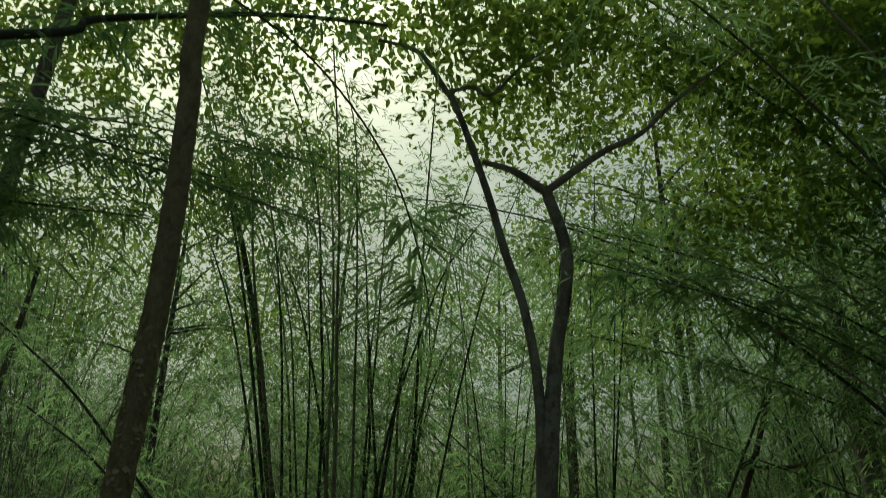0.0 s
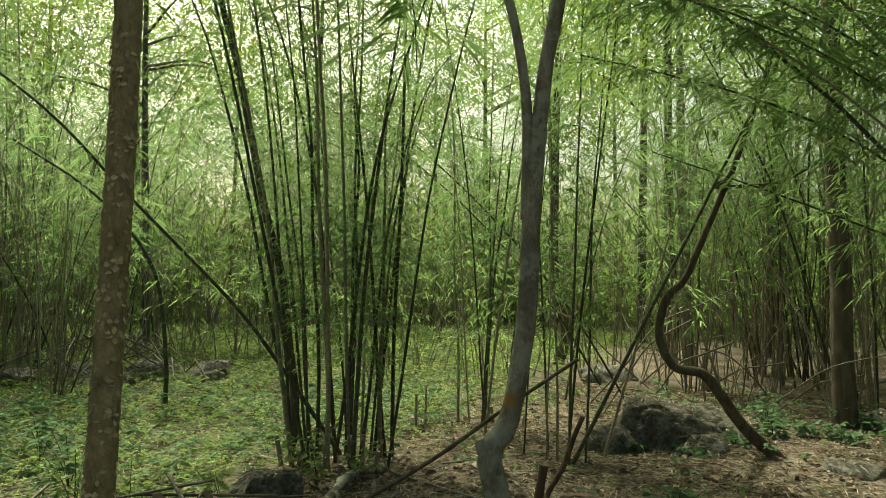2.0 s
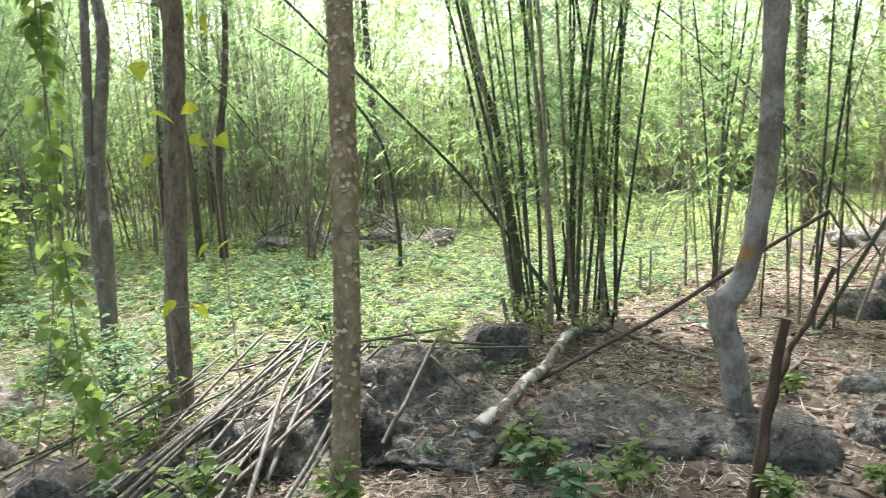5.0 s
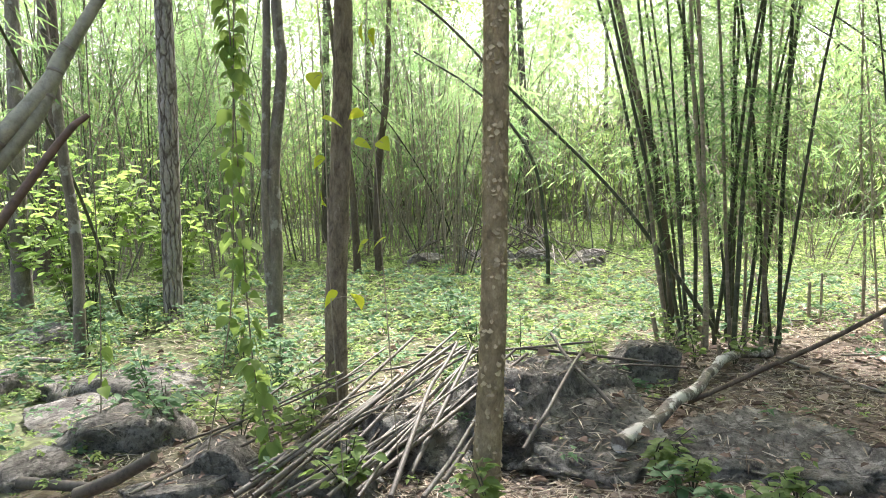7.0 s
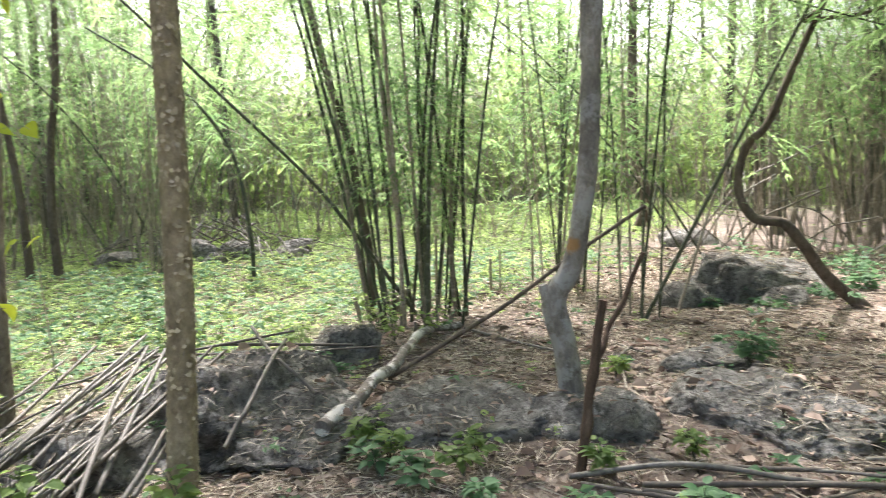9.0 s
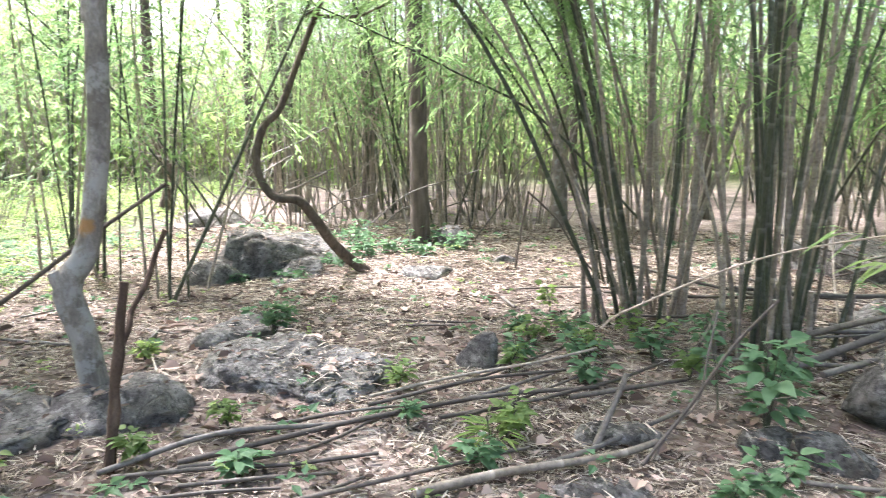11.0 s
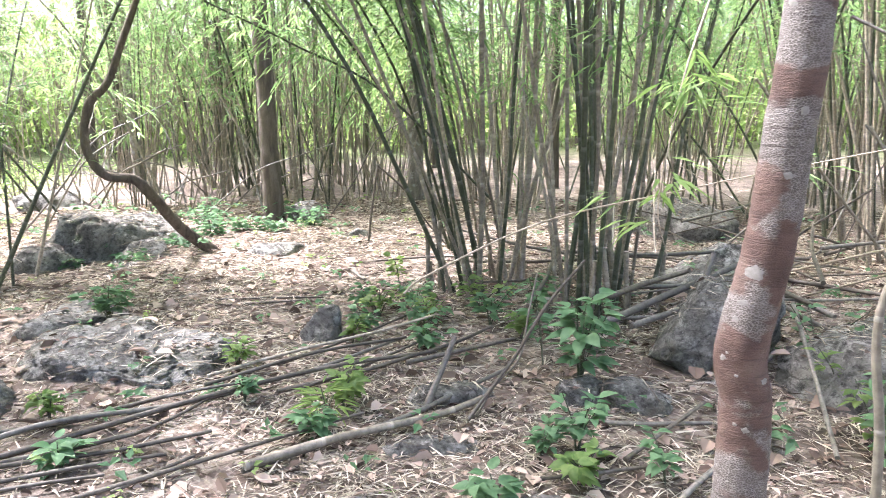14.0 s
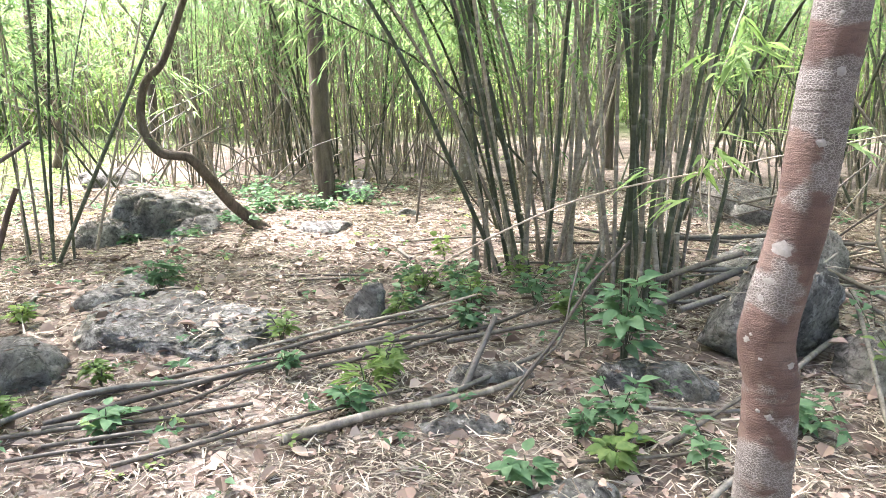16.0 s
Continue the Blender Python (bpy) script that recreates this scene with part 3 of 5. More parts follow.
KNOWN = [(-12.6, 6.2, 1.1), (-10.6, 9.0, 1.0), (-14.0, 8.0, 1.1), (-4.6, 14.2, 0.8), (2.9, 10.4, 0.7), (4.6, 11.3, 1.1), (4.9, 9.2, 1.0), (6.6, 10.6, 0.9), (12.2, 3.6, 1.0), (12.5, 7.2, 1.1), (-8.0, 11.7, 1.0), (-8.6, 19.0, 1.1), (-12.6, 8.6, 1.0), (-8.4, 8.9, 0.9), (7.0, 2.0, 1.0), (8.6, 4.6, 1.0), (6.6, 6.6, 0.9), (8.2, 0.4, 1.0), (-5.4, 8.6, 0.55), (9.4, 2.7, 0.9), (10.6, 4.4, 1.0), (8.2, 5.6, 0.85), (11.5, 2.0, 1.0), (9.6, 0.9, 0.9), (12.6, 5.6, 1.0), (10.2, 6.6, 0.9), (6.4, 0.6, 0.8)]
rng = np.random.default_rng(5)
spots = list(KNOWN)
tries = 0
while len(spots) < 66 and tries < 6000:
    tries += 1
    a = radians(rng.uniform(-95, 85))
    d = rng.uniform(10.0, 26)
    x, y = -math.sin(a) * d, math.cos(a) * d
    # an open way runs off to the north-east, and a green glade lies to the north-west
    if (x < -7.5 and y < 8) or abs(math.degrees(a) + 36) < 4.5 and d < 19 or -12 < math.degrees(a) < 7 and d < 16 or abs(math.degrees(a) - 16) < 6 and d < 13 or (-11 < x < 3 and y < 20):
        continue
    if any(math.hypot(x - q[0], y - q[1]) < 1.4 for q in spots):
        continue
    spots.append((x, y, rng.uniform(0.75, 1.1)))
# nine unseen clumps behind the viewer, added to close off and shade the light
for k in range(9):
    a, d = radians(95 + 21 * k), rng.uniform(5.0, 9)
    spots.append((-math.sin(a) * d, math.cos(a) * d, 1.0))
far = [(-14.5, 12.0, 0.9), (-17.0, 9.5, 1.0), (-12.0, 16.5, 1.0), (-18.0, 13.5, 1.1), (-9.5, 17.0, 1.0)]
while len(far) < 54:
    a, d = radians(rng.uniform(-96, 88)), rng.uniform(28, 42)
    x, y = -math.sin(a) * d, math.cos(a) * d
    if all(math.hypot(x - q[0], y - q[1]) < 0.1 or math.hypot(x - q[0], y - q[1]) > 2.0 for q in far):
        far.append((x, y, rng.uniform(0.85, 1.25)))


def plant_out(kinds, places):
    for i, (x, y, s) in enumerate(places):
        m = Matrix.Translation((x, y, lumps(x, y))) @ Matrix.Rotation(rng.uniform(0, 6.28), 4, "Z") @ Matrix.Scale(s, 4)
        t = kinds[i % len(kinds)]
        if i >= len(kinds):
            t = copy_thing(t, Matrix.Identity(4))
        t.matrix_basis = m


plant_out(templates, spots)


def far_shrub(seed):
    """Undergrowth that fills the forest's distance: many thin stems, leaves in loose tiers with gaps."""
    rng = np.random.default_rng(seed)
    root = empty("shrub")
    b, w = Builder(), Builder()
    for k in range(34):
        x, y = rng.normal(size=2) * 1.6
        h = rng.uniform(1.6, 4.8)
        lean = rng.normal(size=2) * 0.3
        tube(w, [(x, y, -0.2, 0.03), (x + lean[0] * h * 0.4, y + lean[1] * h * 0.4, h * 0.5, 0.024), (x + lean[0] * h, y + lean[1] * h, h, 0.012)], 5, 4, cap=False)
        n = int(rng.integers(24, 62))
        u = (0.08 + 0.97 * rng.random(n))[:, None]
        at = np.array([x, y, 0.0]) + u * np.array([lean[0] * h, lean[1] * h, h]) + rng.normal(size=(n, 3)) * np.array([0.5, 0.5, 0.3])
        size = 0.3 * (0.6 + 0.7 * rng.random(n))
        leaves(b, at, rng.normal(size=(n, 3)) + np.array([0, 0, -0.3]), size, size * 0.35, 0.15, 0.2, rng, "lance")
    tagged(part("stem_tangle", w.mesh("stem_tangle", BROWN_CULM), root, "thin brown stems"), kind="stuff")
    tagged(part("foliage", b.mesh("foliage", SUNLIT_LEAF, False), root), kind="stuff")
    return tagged(root, "distant leafy shrub of thin brown stems", "shrub", "far undergrowth")


backs = []
for ring, count in ((27.0, 30), (33.0, 34), (40.0, 36)):
    for k in range(count):
        a, d = radians(-98 + 188 * (k + rng.uniform(0.2, 0.8)) / count), ring + rng.uniform(-2.5, 2.5)
        backs.append((-math.sin(a) * d, math.cos(a) * d, rng.uniform(0.8, 1.4) * ring / 30))
plant_out([far_shrub(71), far_shrub(72), far_shrub(73)], backs)
plant_out(tall, far)
# stands of dead brown stems in the glade's far edge
dead = [bamboo_clump("bamboo_clump", seed, 26, 0.8, 4.6, 0.3, 0.010, 3, 0.14, 0.5, 1.0, 0.6, 0, "stand of thin dead brown bamboo stems", sides=4, rings=8, shape="sliver", stray=0.14) for seed in (61, 62)]
plant_out(dead, [(-7.2, 12.4, 1.0), (-3.2, 13.0, 1.0), (-5.2, 13.6, 1.1), (-9.4, 10.2, 1.0), (-1.4, 12.4, 0.9), (-9.0, 7.4, 0.9), (0.2, 11.8, 0.8), (3.6, 10.4, 0.9), (-6.4, 9.6, 0.7), (5.8, 8.8, 0.8), (-8.0, 13.4, 1.1), (-6.0, 12.8, 1.0), (-10.6, 6.2, 0.9), (2.2, 12.2, 0.9), (-2.2, 14.6, 1.1), (6.8, 9.8, 0.9), (-8.4, 11.0, 1.0)])


def lone_culm(points, label, radius, twigs=0, leaf=0.13, start=0.3, material=None, name="bamboo_culm", spread=0.5, green=None, joints=0):
    """A single leaning or bowed culm with its own twigs."""
    n = len(points)
    line = np.array([(*p, radius * (1 - 0.6 * i / (n - 1))) for i, p in enumerate(points)])
    root = empty(name, points[0])
    line[:, :3] -= np.array(points[0])
    b = Builder()
    tube(b, line, 28, 8)
    culm = part("culm", b.mesh("culm", material or CULM), root)
    if twigs:
        m = Builder()
        sprays(m, np.random.default_rng(int(abs(points[0][0]) * 1000) + twigs), line, start, twigs, leaf, 0.12, spread)
        tagged(part("foliage", m.mesh("foliage", green or BAMBOO_LEAF, False), root), kind="stuff")
    p = spline(line, 200)
    for k in range(joints):
        i = int(199 * (k + 0.6) / joints)
        q, w = p[i], (p[min(i + 3, 199)] - p[i - 3])[:3]
        w = w / np.linalg.norm(w) * 0.0045
        m = Builder()
        tube(m, [(*(q[:3] - w), q[3] * 1.0), (*(q[:3] - w * 0.3), q[3] * 1.09), (*(q[:3] + w * 0.3), q[3] * 1.07), (*(q[:3] + w), q[3] * 0.99)], 6, 12, cap=False)
        part("joint", m.mesh("joint", JOINT), culm, "pale ring at a culm joint")
    return tagged(root, label, "bamboo")


lone_culm([(-1.229, 5.957, 0.053), (-1.746, 5.803, 0.837), (-2.113, 5.703, 1.327), (-2.828, 5.387, 2.134), (-3.252, 4.993, 2.703), (-3.759, 4.684, 3.147)], "long thin culm leaning out low from the dense clump", 0.02, 60, 0.12, 0.35)
lone_culm([(-3.627, 7.88, 0.086), (-3.64, 7.89, 0.571), (-3.752, 7.867, 1.436), (-4.01, 7.722, 2.012), (-4.452, 7.503, 2.504), (-5.115, 7.256, 2.97)], "thin dark sapling bowing over the herbs", 0.028, 70, 0.12, 0.4)
lone_culm([(0.68, 6.0, -0.03), (1.17, 5.9, 1.02), (1.62, 5.8, 1.98), (2.06, 5.72, 2.9), (2.5, 5.65, 3.8)], "straight thin culm leaning across the boulder", 0.018, 50, 0.14, 0.6)
lone_culm([(0.98, 6.2, -0.03), (1.2, 6.15, 0.8), (1.42, 6.1, 1.6), (1.75, 6.0, 2.9)], "yellowed thin culm leaning beside the boulder", 0.014, 30, 0.13, 0.6, BROWN_CULM)
lone_culm([(4.2, 4.3, 0.6), (3.49, 4.87, 1.5), (2.88, 5.22, 1.87), (2.25, 5.49, 2.19), (1.3, 5.8, 2.6)], "thin culm arching out over the open litter", 0.012, 60, 0.13, 0.45)
lone_culm([(1.324, 1.505, 0.808), (1.375, 1.453, 0.866), (1.61, 1.23, 1.025), (1.824, 0.939, 1.123), (1.936, 0.728, 1.186), (2.021, 0.355, 1.284)], "thin drooping bamboo branch with hardly a leaf", 0.0036, 3, 0.10, 0.5, BROWN_CULM, spread=0.12)
lone_culm([(1.874, 0.905, 1.632), (1.77, 0.9, 1.434), (1.727, 0.904, 1.265), (1.713, 0.919, 1.085), (1.741, 0.902, 0.964)], "hanging sprig of bright green bamboo leaves", 0.003, 10, 0.095, 0.1, BROWN_CULM, "bamboo_sprig", 0.14, SPRIG_LEAF)
lone_culm([(1.281, 0.24, -0.175), (1.29, 0.216, 0.715), (1.285, 0.239, 1.006), (1.298, 0.226, 1.125), (1.302, 0.19, 1.334), (1.322, 0.158, 1.774)], "thin pale cane with a knotted joint", 0.0085, 0, material=PALE_CANE, joints=6)
lone_culm([(2.925, 1, 1.663), (2.974, 0.803, 1.546), (3.071, 0.459, 1.345), (3.219, -0.232, 1.024)], "thin grey dead culm leaning through the bamboo", 0.006, 0, material=DRY_POLE)
lone_culm([(-2.6, 0.0, 0.0), (-2.1, 0.5, 0.95), (-1.83, 0.95, 1.54), (-1.79, 1.03, 1.68), (-1.74, 1.11, 1.83), (-1.5, 1.5, 2.6)], "thick grey-green culm leaning close by", 0.028, 0, material=NEAR_CULM, joints=7)
lone_culm([(-2.75, 0.1, 0.0), (-2.15, 0.55, 0.9), (-1.85, 0.93, 1.46), (-1.8, 1.02, 1.64), (-1.76, 1.1, 1.8), (-1.55, 1.5, 2.6)], "second grey-green culm leaning close by", 0.026, 0, material=NEAR_CULM, joints=7)
lone_culm([(-1.7, 0.35, 0.75), (-1.55, 0.62, 1.13), (-1.45, 0.82, 1.44), (-1.42, 0.87, 1.5)], "broken brown stick propped up at a slant", 0.014, 0, material=STAKE, name="dead_stick")
lone_culm([(-4.437, 0.897, 2.567), (-2.255, 2.309, 3.661), (-1.988, 2.54, 3.945), (-1.622, 2.784, 4.177), (-1.225, 2.979, 4.339), (-0.68, 3.139, 4.388)], "culm hanging across the canopy", 0.026, 60, 0.14, 0.2)
lone_culm([(-1.664, 2.703, 4.408), (-1.082, 3.023, 4.096), (-0.653, 3.338, 3.586), (-0.477, 3.744, 3.082), (-0.439, 3.845, 2.681)], "drooping bamboo tip with hanging dead leaves", 0.008, 30, 0.2, 0.55)
rng = np.random.default_rng(77)
for k in range(34):
    a, d = radians(rng.uniform(-70, 60)), rng.uniform(7.5, 15)
    x, y = -math.sin(a) * d, math.cos(a) * d
    if abs(math.degrees(a) + 36) < 6 or (-7 < x < -1.8 and 6 < y < 10):
        continue
    w, h = rng.uniform(0, 6.28), rng.uniform(3.0, 5.5)
    out = rng.uniform(0.35, 0.95) * h
    pts = [(x + math.cos(w) * out * u**1.2, y + math.sin(w) * out * u**1.2, h * (u - 0.2 * u**3) - 0.05) for u in (0, 0.25, 0.5, 0.75, 1.0)]
    lone_culm(pts, "thin culm leaning out of the thicket", rng.uniform(0.010, 0.018), 45, 0.15, 0.4, BROWN_CULM if rng.random() < 0.4 else CULM, spread=0.6)


# ---- trees ----
def tree(name, trunk, label, bark, count=60, sides=12, rough=0.06, limbs=(), category="tree", rough_scale=9.0):
    root = empty(name, (trunk[0][0], trunk[0][1], trunk[0][2]))
    o = np.array([*trunk[0][:3], 0.0])
    b = Builder()
    tube(b, np.array(trunk) - o, count, sides, rough, trunk[0][0] * 7.7, rough_scale=rough_scale)
    part("trunk", b.mesh("trunk", bark), root)
    for limb in limbs:
        m = Builder()
        tube(m, np.array(limb) - o, max(10, count // 3), 8, rough, limb[0][0])
        part("limb", m.mesh("limb", bark), root)
    return tagged(root, label, category)


def crown(root, seed, centre, size, count, leaf, material, width=0.55, fan=9):
    """Leaves in uneven clusters with gaps between them."""
    rng = np.random.default_rng(seed)
    n = count // fan
    k = max(6, n // 26)
    hub = rng.normal(size=(k, 3))
    hub = hub / np.linalg.norm(hub, axis=1, keepdims=True) * (rng.random((k, 1)) ** 0.4) * np.array(size) + np.array(centre)
    at = hub[rng.integers(0, k, n)] + rng.normal(size=(n, 3)) * np.array([0.34, 0.34, 0.2]) * max(size) / 2.2
    at = np.repeat(at, fan, 0) + rng.normal(size=(n * fan, 3)) * leaf * 1.3
    way = rng.normal(size=(n * fan, 3)) + np.array([0, 0, -0.3])
    s = leaf * (0.6 + 0.7 * rng.random(n * fan))
    b = Builder()
    leaves(b, at - np.array(root.location), way, s, s * width, 0.15, 0.15, rng, "broad")
    tagged(part("crown", b.mesh("crown", material, False), root), kind="stuff")


tree_a = tree("tree", [(-1.485, 2.513, -0.187, 0.066), (-1.471, 2.525, 0.033, 0.06), (-1.428, 2.538, 0.747, 0.054), (-1.413, 2.55, 1.407, 0.052), (-1.399, 2.551, 2.012, 0.05), (-1.395, 2.551, 2.672, 0.049), (-1.422, 2.529, 3.42, 0.047), (-1.454, 2.495, 4.103, 0.045), (-1.457, 2.541, 7.073, 0.03)],
              "slim tree with flaking tan-brown bark", BARK_FLAKY, 300, 30, 0.10, rough_scale=26.0)
tree_b = tree("tree", [(0.102, 3.774, -0.036, 0.078), (0.078, 3.774, 0.076, 0.068), (0.041, 3.778, 0.352, 0.066), (-0.012, 3.78, 0.567, 0.066), (0.004, 3.779, 0.669, 0.062), (0.061, 3.778, 0.75, 0.058), (0.109, 3.776, 0.923, 0.052), (0.169, 3.774, 1.357, 0.052), (0.189, 3.775, 1.914, 0.049), (0.225, 3.775, 2.359, 0.043), (0.256, 3.773, 2.67, 0.04), (0.334, 3.765, 3.213, 0.036), (0.228, 3.775, 3.671, 0.033)],
              "forked grey tree bent above an old scar", BARK_FORKED, 200, 22, 0.06, (
    [(0.158, 3.776, 1.85, 0.03), (0.157, 3.779, 2.442, 0.029), (0.086, 3.781, 2.914, 0.026), (-0.017, 3.783, 3.257, 0.025), (-0.126, 3.781, 3.666, 0.023), (-0.309, 3.773, 4.23, 0.021), (-0.407, 3.762, 4.416, 0.019), (-0.574, 3.74, 4.679, 0.016), (-0.857, 3.685, 4.762, 0.012)],
    [(-0.017, 3.777, 0.567, 0.046), (-0.057, 3.77, 0.659, 0.036), (-0.071, 3.765, 0.7, 0.022)],
    [(0.228, 3.775, 3.649, 0.029), (0.042, 3.783, 3.795, 0.023), (-0.153, 3.78, 3.865, 0.016)],
    [(0.228, 3.775, 3.649, 0.027), (0.563, 3.741, 3.89, 0.021), (0.808, 3.697, 4.005, 0.017), (1.074, 3.631, 4.244, 0.012), (1.543, 3.588, 4.603, 0.006)],
    [(-0.385, 3.763, 4.375, 0.016), (-0.223, 3.778, 4.423, 0.014), (-0.094, 3.783, 4.369, 0.013), (0.173, 3.782, 4.649, 0.01), (0.624, 3.739, 4.865, 0.006)]))
crown(tree_b, 3, (0.7, 3.7, 4.75), (1.5, 1.0, 0.6), 4500, 0.065, CANOPY_LEAF)
crown(tree_b, 6, (2.3, 4.0, 4.3), (1.1, 1.0, 1.1), 6000, 0.07, CANOPY_LEAF)
tree_s = tree("tree", [(-1.712, 6.219, 0.085, 0.045), (-1.706, 6.221, 0.512, 0.04), (-1.775, 6.21, 1.007, 0.038), (-1.844, 6.19, 1.559, 0.036), (-1.996, 6.148, 2.131, 0.034), (-2.129, 6.107, 2.798, 0.033), (-2.243, 6.056, 3.37, 0.03), (-2.457, 5.974, 4.181, 0.026), (-2.619, 5.913, 4.706, 0.02)], "slender dark tree leaning out beside the bamboo", BARK_DARK, 60, 10)
liana = tree("tree", [(2.56, 6.16, -0.03, 0.066), (2.44, 6.18, 0.08, 0.057), (2.14, 6.12, 0.34, 0.049), (1.89, 5.97, 0.64, 0.045), (1.74, 5.93, 0.80, 0.041), (1.53, 6.00, 0.85, 0.037), (1.42, 6.04, 1.09, 0.034), (1.47, 6.02, 1.40, 0.033), (1.61, 5.97, 1.57, 0.030), (1.73, 5.94, 1.87, 0.028), (1.86, 5.89, 2.21, 0.025), (1.97, 5.85, 2.50, 0.023), (2.18, 5.76, 3.18, 0.020), (2.27, 5.71, 3.66, 0.015)], "twisted bare trunk snaking up from the boulder", BARK_BROWN, 120, 12, 0.08, ([(1.92, 5.87, 2.39, 0.02), (1.81, 5.82, 2.32, 0.016), (2.01, 5.76, 2.32, 0.016), (2.22, 5.67, 2.33, 0.014), (2.45, 5.55, 2.44, 0.01)],))
tree_c = tree("tree", [(3.79, 7.76, -0.12, 0.15), (3.79, 7.77, 0.19, 0.125), (3.77, 7.78, 0.93, 0.11), (3.76, 7.78, 1.76, 0.105), (3.72, 7.80, 2.89, 0.1), (3.69, 7.82, 5.33, 0.08), (3.62, 7.82, 8.38, 0.05)], "upright dark-barked forest tree", BARK_DARK, 120, 18)
tree_e = tree("tree", [(6.58, 8.67, -0.02, 0.15), (6.58, 8.67, 0.36, 0.125), (6.57, 8.67, 1.50, 0.115), (6.56, 8.65, 2.93, 0.11), (6.53, 8.64, 6.73, 0.07)], "grey tree beside the open way", BARK_GREY, 60, 14)
tree_d = tree("tree", [(0.99, 0.309, -0.217, 0.0409), (0.992, 0.294, 0.383, 0.0356), (1.001, 0.282, 0.813, 0.0334), (1.002, 0.283, 0.963, 0.0320), (0.996, 0.291, 1.033, 0.0320), (1.009, 0.273, 1.173, 0.0298), (1.013, 0.264, 1.302, 0.0289), (1.02, 0.255, 1.462, 0.0280), (1.041, 0.224, 2.281, 0.0240), (1.124, 0.182, 3.879, 0.0160)], "young tree with smooth reddish bark and pale spots", RED_BARK, 220, 28, 0.035, rough_scale=34.0)
tree_h = tree("tree", [(-2.95, 3.26, -0.1, 0.085), (-2.95, 3.26, 0.06, 0.072), (-2.94, 3.27, 0.62, 0.066), (-2.89, 3.31, 1.62, 0.06), (-2.86, 3.34, 2.45, 0.056), (-2.84, 3.36, 4.5, 0.045), (-2.8, 3.4, 7.0, 0.03)], "grey-brown rough-barked tree among creepers", BARK_ROUGH, 160, 18, 0.07, rough_scale=18.0)
tree_g = tree("tree", [(-4.78, 4.49, -0.15, 0.085), (-4.78, 4.49, 0.1, 0.07), (-4.76, 4.51, 0.77, 0.062), (-4.75, 4.52, 1.52, 0.055), (-4.68, 4.6, 2.42, 0.05), (-4.69, 4.58, 3.0, 0.046), (-4.7, 4.6, 6.0, 0.03)], "thin grey tree with a twin stem", BARK_GREY, 80, 12, 0.06, (
    [(-4.8, 4.48, 0.1, 0.05), (-4.81, 4.46, 0.9, 0.046), (-4.8, 4.47, 1.53, 0.042), (-4.75, 4.52, 3.0, 0.036), (-4.72, 4.55, 5.5, 0.022)],))
tree_f = tree("tree", [(-6.17, 4.42, -0.15, 0.11), (-6.17, 4.42, 0.1, 0.098), (-6.14, 4.46, 1.85, 0.092), (-6.13, 4.48, 3.2, 0.085), (-6.1, 4.5, 7.0, 0.05)], "straight tree with pale deeply furrowed bark", BARK_PALE, 100, 16, 0.08)
tree("tree", [(-5.64, 3.14, -0.1, 0.05), (-5.62, 3.17, 0.9, 0.044), (-5.65, 3.13, 1.63, 0.04), (-5.66, 3.1, 2.33, 0.036), (-5.68, 3.06, 2.84, 0.034), (-5.7, 3.1, 5.5, 0.02)], "thin grey-brown tree bending beside the bush", BARK_GREY, 60, 10, 0.08)
tree("tree", [(-8.62, 4.15, -0.1, 0.12), (-8.61, 4.18, 1.0, 0.1), (-8.6, 4.19, 1.64, 0.09), (-8.57, 4.25, 3.0, 0.08), (-8.5, 4.3, 6.5, 0.05)], "grey-brown tree behind the bush", BARK_GREY, 60, 12, 0.08)
tree("tree", [(-10.7, 5.44, -0.1, 0.14), (-10.6, 5.63, 1.72, 0.11), (-10.53, 5.76, 2.95, 0.09), (-10.54, 5.75, 6.0, 0.06)], "dark brown tree at the forest edge", BARK_BROWN, 60, 12, 0.08)
tree_far = tree("tree", [(1.43, 13.6, -0.10, 0.13), (1.41, 13.6, 0.00, 0.11), (1.54, 13.5, 0.61, 0.1), (1.33, 13.6, 1.59, 0.095), (1.31, 13.6, 3.30, 0.085), (1.38, 13.6, 7.00, 0.05)], "crooked brown tree in the green glade", BARK_BROWN, 60, 12)
tree("tree", [(3.6, 12.68, -0.1, 0.11), (3.58, 12.68, 0.2, 0.095), (3.5, 12.7, 2.0, 0.085), (3.45, 12.7, 4.5, 0.07), (3.4, 12.7, 8.0, 0.04)], "slim pale grey tree behind the twisted trunk", BARK_GREY, 60, 12, 0.06)
tree("tree", [(-6.5, 8.2, -0.1, 0.07), (-6.52, 8.2, 0.9, 0.055), (-6.45, 8.22, 1.8, 0.05), (-6.3, 8.25, 2.8, 0.045), (-6.2, 8.3, 5.0, 0.03)], "slender crooked brown tree at the glade's edge", BARK_BROWN, 50, 10, 0.08)
tree("tree", [(-6.75, 8.0, -0.1, 0.06), (-6.8, 8.0, 1.2, 0.05), (-6.95, 8.0, 2.4, 0.042), (-7.2, 8.0, 4.5, 0.03)], "slender brown tree leaning at the glade's edge", BARK_BROWN, 50, 10, 0.08)


def on_bark(root, trunk, z, turn, proud):
    """A place on a trunk's skin, its outward way and the radius there."""
    p = spline(np.array(trunk), 400)
    i = int(np.argmin(abs(p[:, 2] - z)))
    out = np.array([math.cos(turn), math.sin(turn), 0.0])
    return p[i, :3] + out * (p[i, 3] + proud) - np.array(root.location), out, p[i, 3]


